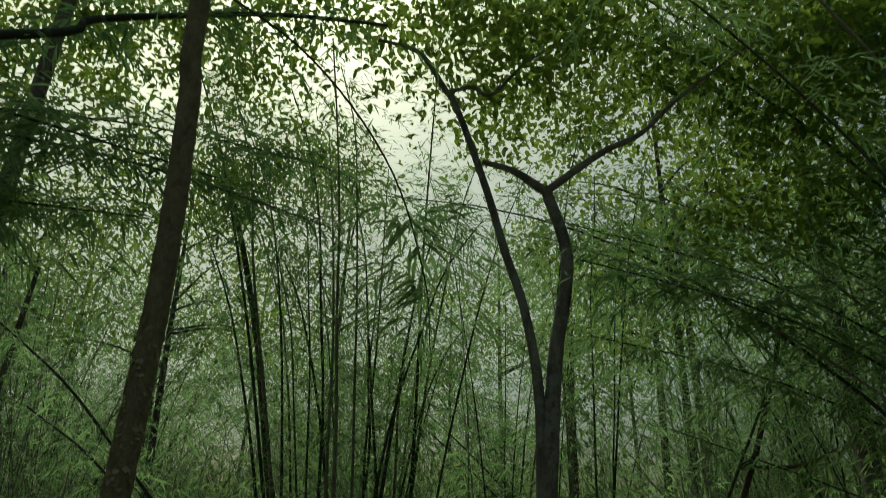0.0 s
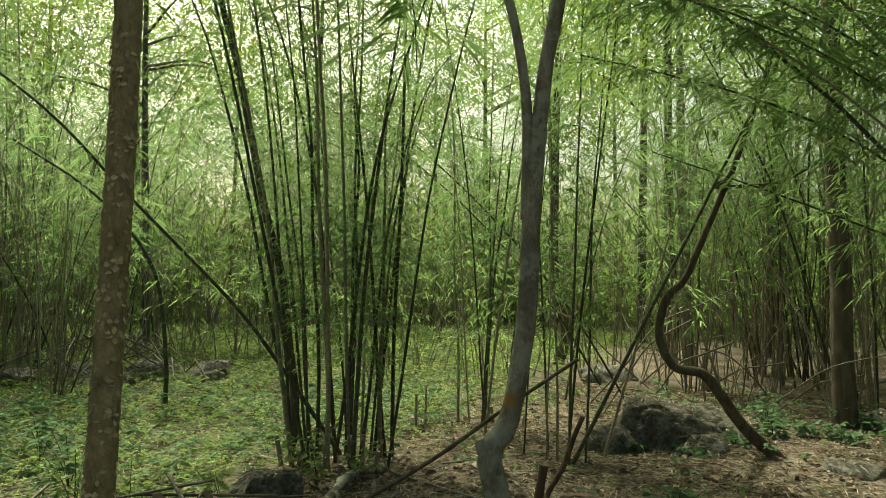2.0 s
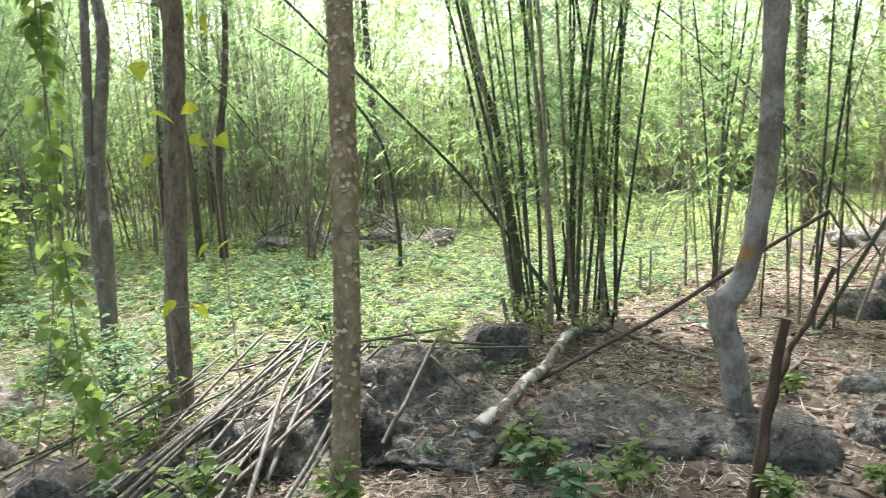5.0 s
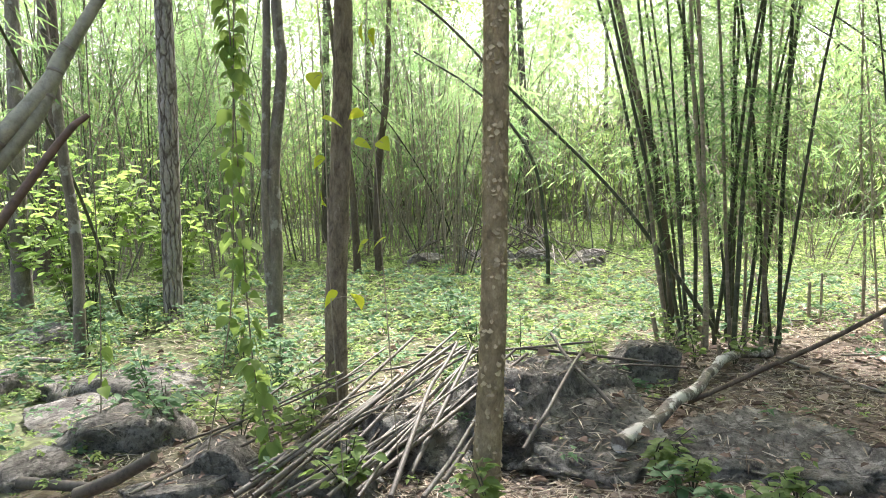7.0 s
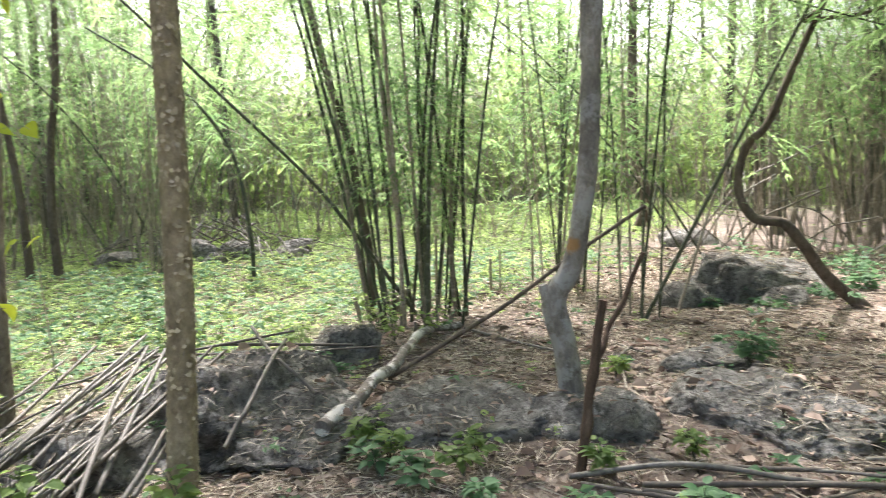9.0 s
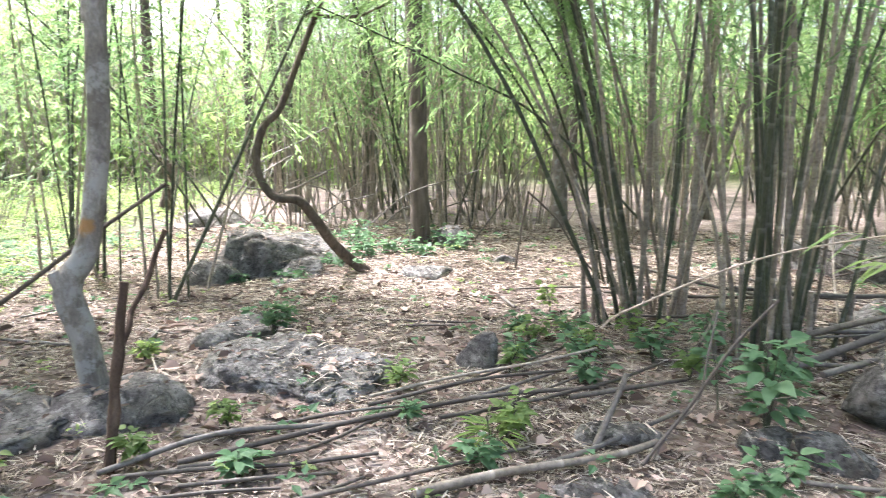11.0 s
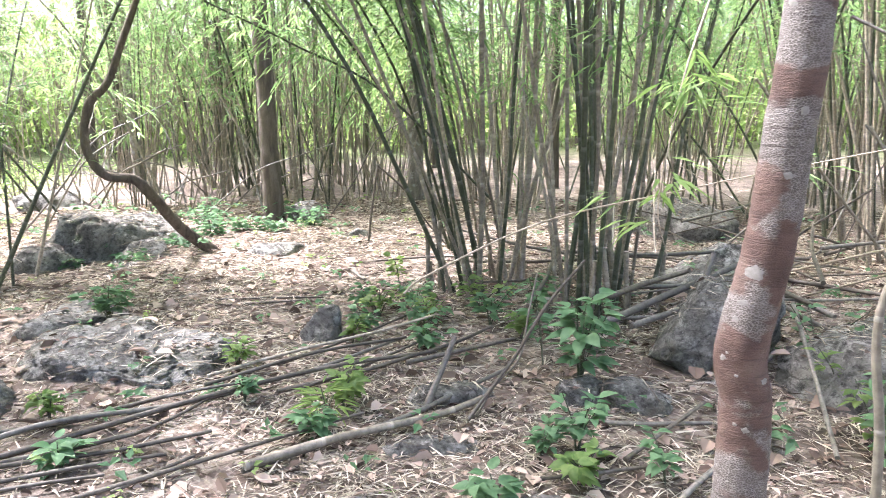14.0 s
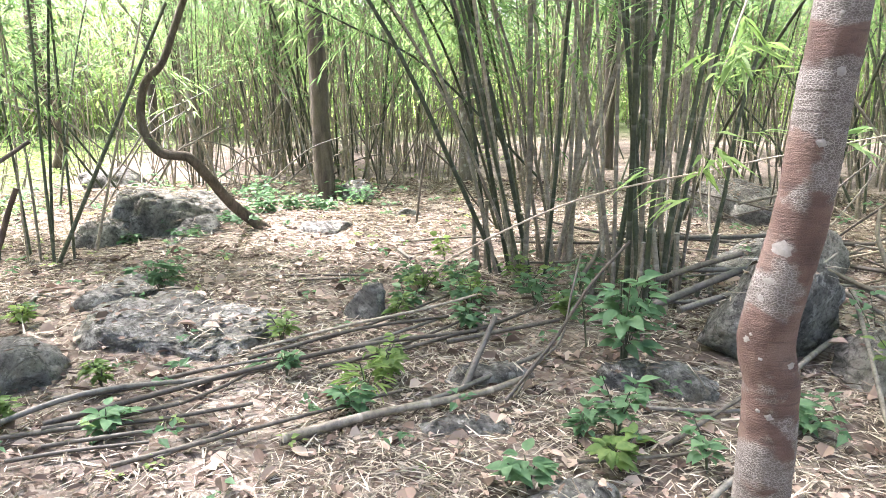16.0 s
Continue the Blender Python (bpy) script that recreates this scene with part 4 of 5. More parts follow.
def bark_flakes(root, trunk, count, low, high, seed, size):
    """Thin curled plates of bark, loose at the lower edge."""
    rng = np.random.default_rng(seed)
    b = Builder()
    for k in range(count):
        turn = rng.random() * 6.283
        at, out, r = on_bark(root, trunk, rng.uniform(low, high), turn, 0.001)
        w, h, lift = size * rng.uniform(0.5, 1.2), size * rng.uniform(0.5, 1.3), rng.uniform(0.002, 0.008)
        half = w / (2 * r)
        v = []
        for row, (u, off) in enumerate(((0.5, 0.0), (0.0, lift * 0.4), (-0.5, lift))):
            for j in (-1, -0.4, 0.4, 1):
                wob = rng.normal() * 0.12
                t = turn + half * j * (0.45, 1.0, 0.6)[row] * (1 + wob)
                v.append((at[0] - out[0] * (r + 0.001) + math.cos(t) * (r + 0.001 + off), at[1] - out[1] * (r + 0.001) + math.sin(t) * (r + 0.001 + off), at[2] + h * (u * (1 - 0.45 * abs(j)) + wob * 0.8)))
        f = [(4 * i + j, 4 * i + j + 1, 4 * i + j + 5, 4 * i + j + 4) for i in (0, 1) for j in (0, 1, 2)]
        b.add(v, f, np.zeros((12, 2)))
    tagged(part("loose_bark", b.mesh("loose_bark", FLAKE), root, "loose curled plates of bark"), kind="stuff")


def lichen_patch(root, trunk, z, turn, size, seed):
    """A pale crust lying on the bark, with a ragged edge."""
    rng = np.random.default_rng(seed)
    at, out, r = on_bark(root, trunk, z, turn, 0.0)
    core = at - out * r
    v, f = [(*(at + out * 0.0007),)], []
    n = 14
    swell = 0.75 + 0.5 * rng.random(7)
    for ring, off in ((0.55, 0.0007), (1.0, 0.0003)):
        for j in range(n):
            a = 6.283 * j / n
            k = ring * size * (0.8 + 0.3 * rng.random()) * swell[j % 7]
            t = turn + math.cos(a) * k / r
            v.append((core[0] + math.cos(t) * (r + off), core[1] + math.sin(t) * (r + off), at[2] + math.sin(a) * k * 0.8))
    b = Builder()
    b.add(v[:1] + v[1:], [(0, 1 + j, 1 + (j + 1) % n) for j in range(n)], np.zeros((len(v), 2)))
    b.f.append(np.array([(1 + j, 1 + n + j, 1 + n + (j + 1) % n, 1 + (j + 1) % n) for j in range(n)]))
    part("lichen_patch", b.mesh("lichen_patch", PALE_LICHEN), root, "pale grey lichen crust")


TRUNK_A = [(-1.485, 2.513, -0.187, 0.066), (-1.471, 2.525, 0.033, 0.06), (-1.428, 2.538, 0.747, 0.054), (-1.413, 2.55, 1.407, 0.052), (-1.399, 2.551, 2.012, 0.05), (-1.395, 2.551, 2.672, 0.049)]
crown(tree_s, 38, (-2.7, 6.6, 5.3), (1.5, 1.2, 0.9), 5000, 0.065, CANOPY_LEAF, 0.4)
bark_flakes(tree_a, TRUNK_A, 520, 0.05, 2.4, 3, 0.024)
TRUNK_D = [(0.992, 0.294, 0.383, 0.0356), (1.001, 0.282, 0.813, 0.0334), (1.002, 0.283, 0.963, 0.032), (0.996, 0.291, 1.033, 0.032), (1.009, 0.273, 1.173, 0.0298), (1.013, 0.264, 1.302, 0.0289), (1.02, 0.255, 1.462, 0.028), (1.033, 0.234, 1.882, 0.026)]
rng = np.random.default_rng(12)
lichen_patch(tree_d, TRUNK_D, 1.14, 3.25, 0.012, 1)
for k in range(30):
    lichen_patch(tree_d, TRUNK_D, rng.uniform(0.85, 1.75), rng.uniform(2.6, 5.2), 0.0022 + 0.005 * rng.random() ** 2, 20 + k)
# the next three crowns are added overhead to shade the foreground
crown(tree_a, 31, (-1.9, 4.4, 6.7), (2.4, 2.2, 1.3), 6000, 0.08, CANOPY_LEAF)
crown(tree_b, 39, (0.6, 6.0, 6.6), (2.2, 1.8, 1.0), 3200, 0.08, CANOPY_LEAF)
crown(tree_c, 32, (3.0, 7.2, 8.0), (3.2, 2.6, 1.8), 8000, 0.1, CANOPY_LEAF)
crown(tree_h, 33, (-3.4, 4.6, 6.6), (2.0, 2.0, 1.6), 6000, 0.075, CANOPY_LEAF)
crown(tree_g, 35, (-4.7, 4.9, 6.0), (1.3, 1.2, 0.9), 1200, 0.08, CANOPY_LEAF)
crown(tree_e, 36, (8.2, 10.9, 7.2), (1.8, 1.6, 1.2), 1200, 0.11, CANOPY_LEAF)
crown(tree_far, 37, (1.9, 14.3, 7.2), (1.8, 1.6, 1.2), 1200, 0.12, CANOPY_LEAF)
crown(tree_f, 34, (-6.0, 5.2, 7.2), (2.6, 2.4, 2.0), 7000, 0.09, CANOPY_LEAF)


def tall_tree(seed, height):
    """A high forest tree: bare bole, forking limbs, an open crown of leaf clusters."""
    rng = np.random.default_rng(seed)
    lean = rng.normal(size=2) * 0.04
    root = tree("tree", [(0, 0, -0.1, 0.12), (0, 0, 0.3, 0.1), (lean[0] * 3, lean[1] * 3, 3, 0.09), (lean[0] * 7, lean[1] * 7, height * 0.6, 0.07), (lean[0] * 9, lean[1] * 9, height, 0.03)], "tall distant forest tree with an open crown", BARK_DARK, 30, 9, 0.05)
    b = Builder()
    for k in range(11):
        z = height * rng.uniform(0.5, 0.95)
        a, n = rng.random() * 6.28, rng.uniform(1.2, 2.8)
        foot = np.array([lean[0] * z * 0.9, lean[1] * z * 0.9, z])
        tip = foot + np.array([math.cos(a) * n, math.sin(a) * n, rng.uniform(0.3, 1.4)])
        m = Builder()
        tube(m, [(*foot, 0.04), (*((foot + tip) / 2 + [0, 0, 0.2]), 0.025), (*tip, 0.008)], 8, 5, cap=False)
        part("limb", m.mesh("limb", BARK_DARK), root)
        c = 210
        at = tip + rng.normal(size=(c, 3)) * np.array([0.85, 0.85, 0.5])
        way = rng.normal(size=(c, 3)) + np.array([0, 0, -0.2])
        size = 0.15 * (0.6 + 0.7 * rng.random(c))
        leaves(b, at, way, size, size * 0.55, 0.15, 0.15, rng, "broad")
    tagged(part("crown", b.mesh("crown", CANOPY_LEAF, False), root), kind="stuff")
    return root


rng = np.random.default_rng(8)
HIGH = [(-7.6, 15.5, 0.9), (3.9, 15.0, 1.0), (6.5, 16.5, 1.1), (-11.5, 12.5, 1.0), (9.5, 8.5, 1.0), (4.4, 20.0, 1.2), (-13.0, 16.0, 1.1), (11.0, 14.0, 1.1), (13.5, 5.0, 1.0), (8.5, 21.0, 1.3)]
for k in range(34):
    a, d = radians(-92 + 178 * (k + rng.uniform(0.1, 0.9)) / 34), rng.uniform(24, 40)
    HIGH.append((-math.sin(a) * d, math.cos(a) * d, rng.uniform(1.0, 1.5)))
plant_out([tall_tree(51, 11.5), tall_tree(52, 13.0), tall_tree(53, 10.5)],
          HIGH)


# ---- rocks ----
ROCKS = []


def rock(at, size, seed, turn=0.0, label="weathered dark grey rock half sunk in the litter", detail=4, planes=11, rough=0.07, top=0.75, tip=0.0):
    """A broken block: a ball cut by chance planes, split by cracks, then weathered."""
    rng = np.random.default_rng(seed)
    cuts = rng.normal(size=(planes, 3))
    cuts /= np.linalg.norm(cuts, axis=1, keepdims=True)
    deep = rng.uniform(0.5, 0.86, planes)
    cuts = np.vstack([cuts, (rng.normal() * 0.12, rng.normal() * 0.12, 1.0)])
    deep = np.append(deep, top)
    bm = bmesh.new()
    bmesh.ops.create_icosphere(bm, subdivisions=detail, radius=1.0)
    for v in bm.verts:
        p = np.array(v.co)
        for n, d in zip(cuts, deep):
            k = p @ n - d
            if k > 0:
                p = p - n * k * 0.97
        q = Vector(p) * 1.6 + Vector((seed * 3.7, seed * 1.3, -seed))
        bend = q + Vector((noise.noise(q * 2.0), noise.noise(q * 2.0 + Vector((5, 0, 0))), noise.noise(q * 2.0 + Vector((0, 9, 0))))) * 0.22
        gap, near = noise.voronoi(bend * 0.85)
        k = 1 + rough * (noise.noise(q * 1.9) + 0.9 * noise.noise(q * 4.3) + 0.8 * noise.noise(q * 9.7) + 0.6 * noise.noise(q * 19.0))
        # joints split it into blocks, each standing a little in or out
        k += 0.06 * noise.cell(near[0] * 7.3) - 0.045 * max(0.0, 1 - (gap[1] - gap[0]) / 0.08)
        v.co = Vector((p[0] * size[0] * k, p[1] * size[1] * k, p[2] * size[2] * k)) * 1.25
    me = bpy.data.meshes.new("rock")
    bm.to_mesh(me)
    bm.free()
    me.shade_smooth()
    me.materials.append(ROCK)
    ob = new("rock", me)
    ob.location, ob.rotation_euler = at, (radians(tip), 0, radians(turn))
    ROCKS.append((ob, Matrix.Translation(at) @ ob.rotation_euler.to_matrix().to_4x4()))
    return tagged(ob, label, "rock", "rocks on the forest floor")


rock((-1.62, 3.5, 0.0), (0.46, 0.46, 0.36), 71, 20, "large dark boulder under a heap of dry poles", 5, planes=9, rough=0.1)
rock((-1.42, 3.36, -0.02), (0.42, 0.4, 0.3), 74, 35, "sloping grey boulder in front of the pole heap", 5, planes=9, rough=0.1, top=0.5, tip=26)
rock((-2.15, 2.95, -0.02), (0.42, 0.4, 0.26), 52, 40, "dark boulder buried under dry poles", 4)
rock((-1.48, 4.66, 0.05), (0.25, 0.2, 0.22), 3, 0, "small dark block beside the lichened log")
rock((-1.72, 4.25, 0.0), (0.2, 0.16, 0.18), 53, 0)
rock((-0.52, 3.62, -0.05), (0.44, 0.32, 0.2), 4, -5, "low flat rock among seedlings", 5, planes=9, rough=0.1, top=0.55, tip=8)
rock((0.13, 3.64, -0.04), (0.3, 0.28, 0.19), 5, 10, "rock at the foot of the forked tree")
rock((1.06, 3.76, -0.02), (0.44, 0.4, 0.25), 6, -8, "flat-topped grey rock strewn with dry straw", 5, planes=9, rough=0.1, top=0.45, tip=10)
rock((0.95, 4.72, -0.05), (0.34, 0.22, 0.17), 7, 0, "low flat stone behind the straw-strewn rock")
rock((1.5, 6.75, 0.0), (0.52, 0.46, 0.42), 8, 0, "dark boulder beneath the twisted trunk", 5)
rock((1.15, 6.6, 0.02), (0.26, 0.22, 0.26), 91, 15, "dark block in the pile beneath the twisted trunk")
rock((1.85, 6.45, 0.02), (0.3, 0.24, 0.22), 92, 70, "dark block in the pile beneath the twisted trunk")
rock((1.5, 6.7, 0.32), (0.3, 0.24, 0.14), 93, 30, "dark block lying on the boulder beneath the twisted trunk")
rock((2.05, 6.95, 0.02), (0.4, 0.35, 0.36), 9, 30, "dark block beside the boulder")
rock((1.75, 6.1, -0.03), (0.4, 0.25, 0.15), 59, 30)
for k, (x, y, r) in enumerate(((-5.6, 10.1, 0.5), (-5.0, 10.5, 0.36), (-6.5, 9.5, 0.36), (-4.3, 10.9, 0.38), (-5.2, 9.9, 0.24), (-6.1, 10.3, 0.3), (-4.1, 10.4, 0.22))):
    rock((x, y, -0.02), (r, r * 0.8, r * 0.72), 60 + k, 40 * k, "dark far boulder in the heap of brushwood", 3)
for k, (x, y, r) in enumerate(((-4.13, 2.22, 0.3), (-3.46, 1.72, 0.3), (-4.6, 2.65, 0.34), (-3.84, 2.75, 0.2), (-2.75, 1.95, 0.2), (-6.75, 3.48, 0.4), (-5.3, 2.2, 0.35))):
    rock((x, y, -0.02), (r, r * 0.75, r * 0.4), 80 + k, 57 * k, "flat dark slab of rock among the herbs", 4, top=0.5, tip=6)
rock((2.756, 1.687, 0), (0.17, 0.11, 0.13), 11, -30, "rounded brown-grey stone by the seedling")
rock((2.587, 1.883, 0), (0.13, 0.09, 0.12), 62, -10, "brown-grey stone by the seedling")
rock((3.638, 1.855, 0.08), (0.34, 0.3, 0.38), 12, 30, "squared boulder behind the reddish tree", 5)
rock((4.011, 1.058, 0), (0.5, 0.42, 0.3), 13, 0, "broad cracked boulder behind the reddish tree", 4)
rock((2.61, 0.324, 0), (0.3, 0.28, 0.22), 14, 0, "grey rock among low leaves")
rock((2.146, 3.567, 0), (0.16, 0.13, 0.18), 15, 0)
rock((2.95, 5.8, -0.02), (0.3, 0.2, 0.17), 16, -20)
rock((4.0, 6.25, 0.0), (0.17, 0.12, 0.12), 17, 0)
rock((1.669, 1.28, -0.05), (0.2, 0.14, 0.12), 19, 0)
rock((2.197, 2.284, -0.04), (0.22, 0.12, 0.12), 63, -20)
rock((1.776, 1.953, -0.05), (0.2, 0.1, 0.09), 64, -20)
rock((-3.55, 2.2, -0.02), (0.38, 0.27, 0.2), 20, 0, "dark rock among herbs")
rock((-2.75, 2.2, -0.02), (0.26, 0.22, 0.17), 21, 0, "dark rock under thin poles")
rock((-2.2, 2.45, -0.02), (0.28, 0.2, 0.2), 22, 0, "dark rock under thin poles")
rock((-4.4, 2.9, -0.05), (0.5, 0.4, 0.2), 65, 0, "dark rock among herbs")
rock((4.25, 7.75, 0.05), (0.22, 0.2, 0.2), 66, 0)
rock((1.9, 11.5, -0.05), (0.45, 0.4, 0.25), 67, 0, "dark boulder at the edge of the glade")
rock((7.2, 4.4, 0.0), (0.6, 0.5, 0.4), 68, 0, "grey boulder behind the bamboo")
rock((5.322, 2.798, 0), (0.5, 0.4, 0.35), 69, 0, "grey boulder behind the bamboo")


# ---- fallen poles, sticks and the log ----
def pole(*points, r, material=None, label="dry bare bamboo pole lying in the litter", name="fallen_pole", group="fallen bamboo poles", rough=0.09, extend=0.0, wob=0.012):
    p = np.array([(*q, r * (1 - 0.25 * i / (len(points) - 1))) for i, q in enumerate(points)])
    if extend:
        p[-1, :3] += (p[-1, :3] - p[-2, :3]) * extend
    o = p[0, :3].copy()
    p[:, :3] -= o
    span = np.linalg.norm(p[-1, :3])
    mid = []
    for i in range(len(p) - 1):
        mid.append(p[i])
        mid.append((p[i] + p[i + 1]) / 2 + np.array([*np.random.normal(size=3) * wob * span, 0]))
    b = Builder()
    tube(b, mid + [p[-1]], 22, 8, rough, r * 90)
    ob = new(name, b.mesh(name, material or DRY_POLE))
    ob.location = o
    return tagged(ob, label, "pole" if name == "fallen_pole" else "stick", group)


HEAP = dict(label="dry pale bamboo pole heaped on the dark boulder", group="heap of dry poles")
pole((-2.35, 1.94, 0.06), (-2.19, 3.46, 0.42), r=0.0133, **HEAP)
pole((-2.81, 1.76, 0.03), (-2.92, 3.72, 0.25), r=0.0089, **HEAP)
pole((-2.15, 2.0, 0.08), (-1.94, 2.83, 0.25), r=0.0074, **HEAP)
pole((-1.69, 2.16, 0.12), (-2.0, 2.9, 0.32), (-2.18, 3.45, 0.42), r=0.0126, **HEAP)
pole((-2.21, 1.92, 0.1), (-2.2, 3.48, 0.48), r=0.0096, **HEAP)
pole((-1.54, 2.17, 0.15), (-1.58, 2.62, 0.3), r=0.0111, **HEAP)
pole((-1.94, 2.07, 0.1), (-1.95, 3.08, 0.33), r=0.0089, **HEAP)
pole((-2.6, 1.89, 0.02), (-2.57, 3.06, 0.15), r=0.0082, **HEAP)
pole((-1.83, 2.13, 0.1), (-1.91, 2.55, 0.2), (-1.97, 3.2, 0.4), r=0.0074, **HEAP)
pole((-2.13, 2.09, 0.05), (-1.97, 2.47, 0.15), r=0.0126, **HEAP)
pole((-2.39, 2.31, 0.06), (-2.08, 3.39, 0.42), r=0.0111, **HEAP)
pole((-1.78, 2.42, 0.1), (-1.98, 3.3, 0.45), r=0.0133, **HEAP)
pole((-2.34, 2.38, 0.08), (-2.17, 3.26, 0.3), r=0.0089, **HEAP)
pole((-2.04, 2.38, 0.1), (-1.84, 3.18, 0.38), r=0.0089, **HEAP)
pole((-2.88, 2.27, 0.02), (-2.78, 3.32, 0.18), (-2.43, 3.74, 0.3), r=0.0082, **HEAP)
pole((-3.34, 2.68, 0.03), (-3.04, 3.23, 0.2), r=0.0066, **HEAP)
pole((-1.59, 2.39, 0.12), (-1.56, 2.66, 0.28), r=0.0111, **HEAP)
pole((-2.5, 2.6, 0.06), (-2.1, 3.6, 0.38), r=0.010, material=DARK_POLE, **HEAP)
pole((-2.05, 2.3, 0.06), (-2.3, 3.5, 0.36), r=0.011, material=DARK_POLE, **HEAP)
pole((-2.3, 2.0, 0.04), (-2.4, 3.2, 0.2), r=0.011, material=DARK_POLE, **HEAP)
pole((-1.95, 2.6, 0.1), (-1.75, 3.35, 0.45), r=0.009, material=DARK_POLE, **HEAP)
pole((-1.9, 3.75, 0.36), (-1.2, 4.0, 0.3), r=0.010, material=DARK_POLE, **HEAP)
pole((-2.5, 3.5, 0.3), (-1.5, 3.85, 0.42), r=0.009, material=DARK_POLE, **HEAP)
pole((-2.7, 3.9, 0.25), (-1.1, 4.35, 0.2), r=0.009, material=DARK_POLE, **HEAP)
rng = np.random.default_rng(15)
for k in range(14):
    x, u = rng.uniform(-3.1, -1.7), rng.uniform(0.5, 1.0)
    pole((x, 2.0 + 0.5 * rng.random(), 0.05 + 0.06 * rng.random()), (x * 0.6 - 0.85 + rng.normal() * 0.2, 2.0 + 1.6 * u, 0.10 + 0.3 * u), r=rng.uniform(0.006, 0.012), material=DARK_POLE if k % 3 == 0 else DRY_POLE, **HEAP)
STICK = dict(label="thin pale dead stick lying over the boulder", name="dead_stick", group="dead sticks")
pole((-1.62, 3.05, 0.18), (-1.68, 3.65, 0.36), r=0.012, **STICK)
pole((-1.46, 2.87, 0.12), (-1.42, 3.01, 0.24), (-1.46, 3.43, 0.37), (-1.57, 3.88, 0.36), r=0.012, **STICK)
pole((-1.22, 3.40, 0.2), (-1.41, 3.45, 0.34), (-1.77, 3.86, 0.44), r=0.012, **STICK)
pole((-3.23, 2.12, 0.15), (-3.5, 2.56, 0.1), r=0.014, **STICK)
pole((-2.51, 1.37, 0.25), (-2.24, 1.51, 0.4), r=0.028, label="cut end of a thick dark pole jutting up", name="dead_stick", group="dead sticks", material=DARK_POLE)
pole((-5.84, 2.75, 0.05), (-5.38, 2.9, 0.05), r=0.025, **STICK)
pole((-3.32, 1.55, 0.05), (-2.96, 1.7, 0.05), r=0.03, **STICK)
pole((-1.12, 3.19, 0.10), (-1.09, 3.38, 0.11), (-1.05, 3.79, 0.12), (-1.02, 4.13, 0.11), (-1.04, 4.62, 0.1), (-1.05, 5.07, 0.09), (-0.98, 5.41, 0.07), (-0.8, 5.6, 0.05), r=0.041, material=BARK_LICHEN, label="crooked fallen branch blotched with white lichen", name="fallen_log", group="fallen wood", rough=0.2, wob=0.004)
pole((-1.05, 4.21, 0.03), (-0.3, 4.23, 0.5), (0.49, 4.27, 1.06), r=0.0145, material=BARK_BROWN, label="bare dead branch propped against the forked tree", name="dead_branch", group="fallen wood", extend=0.02)
pole((0.09, 3.0, -0.05), (0.13, 3.0, 0.25), (0.165, 3.02, 0.5), (0.20, 3.04, 0.76), r=0.026, material=ROTTEN, label="rotten split brown stump of a sapling", name="broken_stump", group="broken stump", rough=0.25, wob=0.004)
pole((0.17, 3.03, 0.5), (0.22, 3.1, 0.62), (0.29, 3.12, 0.74), (0.37, 3.12, 0.95), r=0.014, material=ROTTEN, label="side shoot of the rotten stump", name="dead_branch", group="broken stump", rough=0.15)
FALL = dict(label="dull brown bamboo pole lying flat on the litter", material=DARK_POLE)
pole((0.34, 2.86, 0.04), (1.22, 2.9, 0.06), (2.4, 2.76, 0.05), r=0.0142, **FALL)
pole((0.55, 3.08, 0.04), (1.1, 3.05, 0.05), r=0.0112, **FALL)
pole((0.51, 2.38, 0.03), (1.68, 2.34, 0.04), r=0.0105, **FALL)
pole((1.076, 2.194, 0.05), (1.769, 2.123, 0.05), (2.168, 2.099, 0.06), r=0.02, label="olive-brown bamboo pole lying flat on the litter", material=BROWN_CULM)
pole((1.239, 3.069, 0.05), (2.402, 3.034, 0.06), r=0.0105, **FALL)
pole((1.636, 3.102, 0.05), (2.614, 3.335, 0.08), r=0.0090, **FALL)
pole((1.59, 2.738, 0.05), (2.388, 2.914, 0.06), r=0.0090, **FALL)
pole((2.141, 2.662, 0.07), (2.751, 2.49, 0.12), r=0.0150, **FALL)
pole((1.919, 2.21, 0.03), (2.16, 2.292, 0.3), r=0.017)
pole((2.004, 2.011, 0.03), (2.306, 2.033, 0.25), (2.555, 1.859, 0.687), r=0.0090, **FALL)
pole((2.059, 2.019, 0.03), (2.395, 2.098, 0.2), (2.623, 2.217, 0.555), r=0.0060, **FALL)
pole((2.312, 1.789, 0.03), (2.798, 1.342, 0.03), r=0.012)
pole((2.263, 1.381, 0.02), (2.863, 1.418, 0.08), r=0.0105, **FALL)
pole((1.908, 1.483, 0.02), (2.286, 1.296, 0.02), r=0.0097, **FALL)
pole((3.202, 2.291, 0.15), (4.098, 1.978, 0.435), r=0.025)
pole((3.155, 2.037, 0.22), (4.054, 1.941, 0.35), r=0.018)
pole((3.45, 1.918, 0.05), (3.782, 1.96, 0.543), r=0.022)
pole((3.962, 1.58, 0.3), (2.849, 0.856, 0.05), r=0.012)
pole((1.54, 4.9, 0.02), (2.54, 4.27, 0.02), r=0.0090, **FALL)
pole((0.79, 6.24, 0.02), (2.86, 5.34, 0.02), r=0.012)
pole((0.32, 2.68, 0.03), (0.89, 2.51, 0.03), r=0.0097, **FALL)
pole((0.33, 2.79, 0.05), (0.83, 2.73, 0.05), r=0.0135, **FALL)
pole((0.84, 2.77, 0.03), (1.23, 2.92, 0.05), r=0.0090, **FALL)
pole((0.65, 2.36, 0.02), (0.97, 2.43, 0.03), r=0.0090, **FALL)
pole((3.604, 2.543, 0.2), (3.671, 2.036, 0.45), r=0.02)
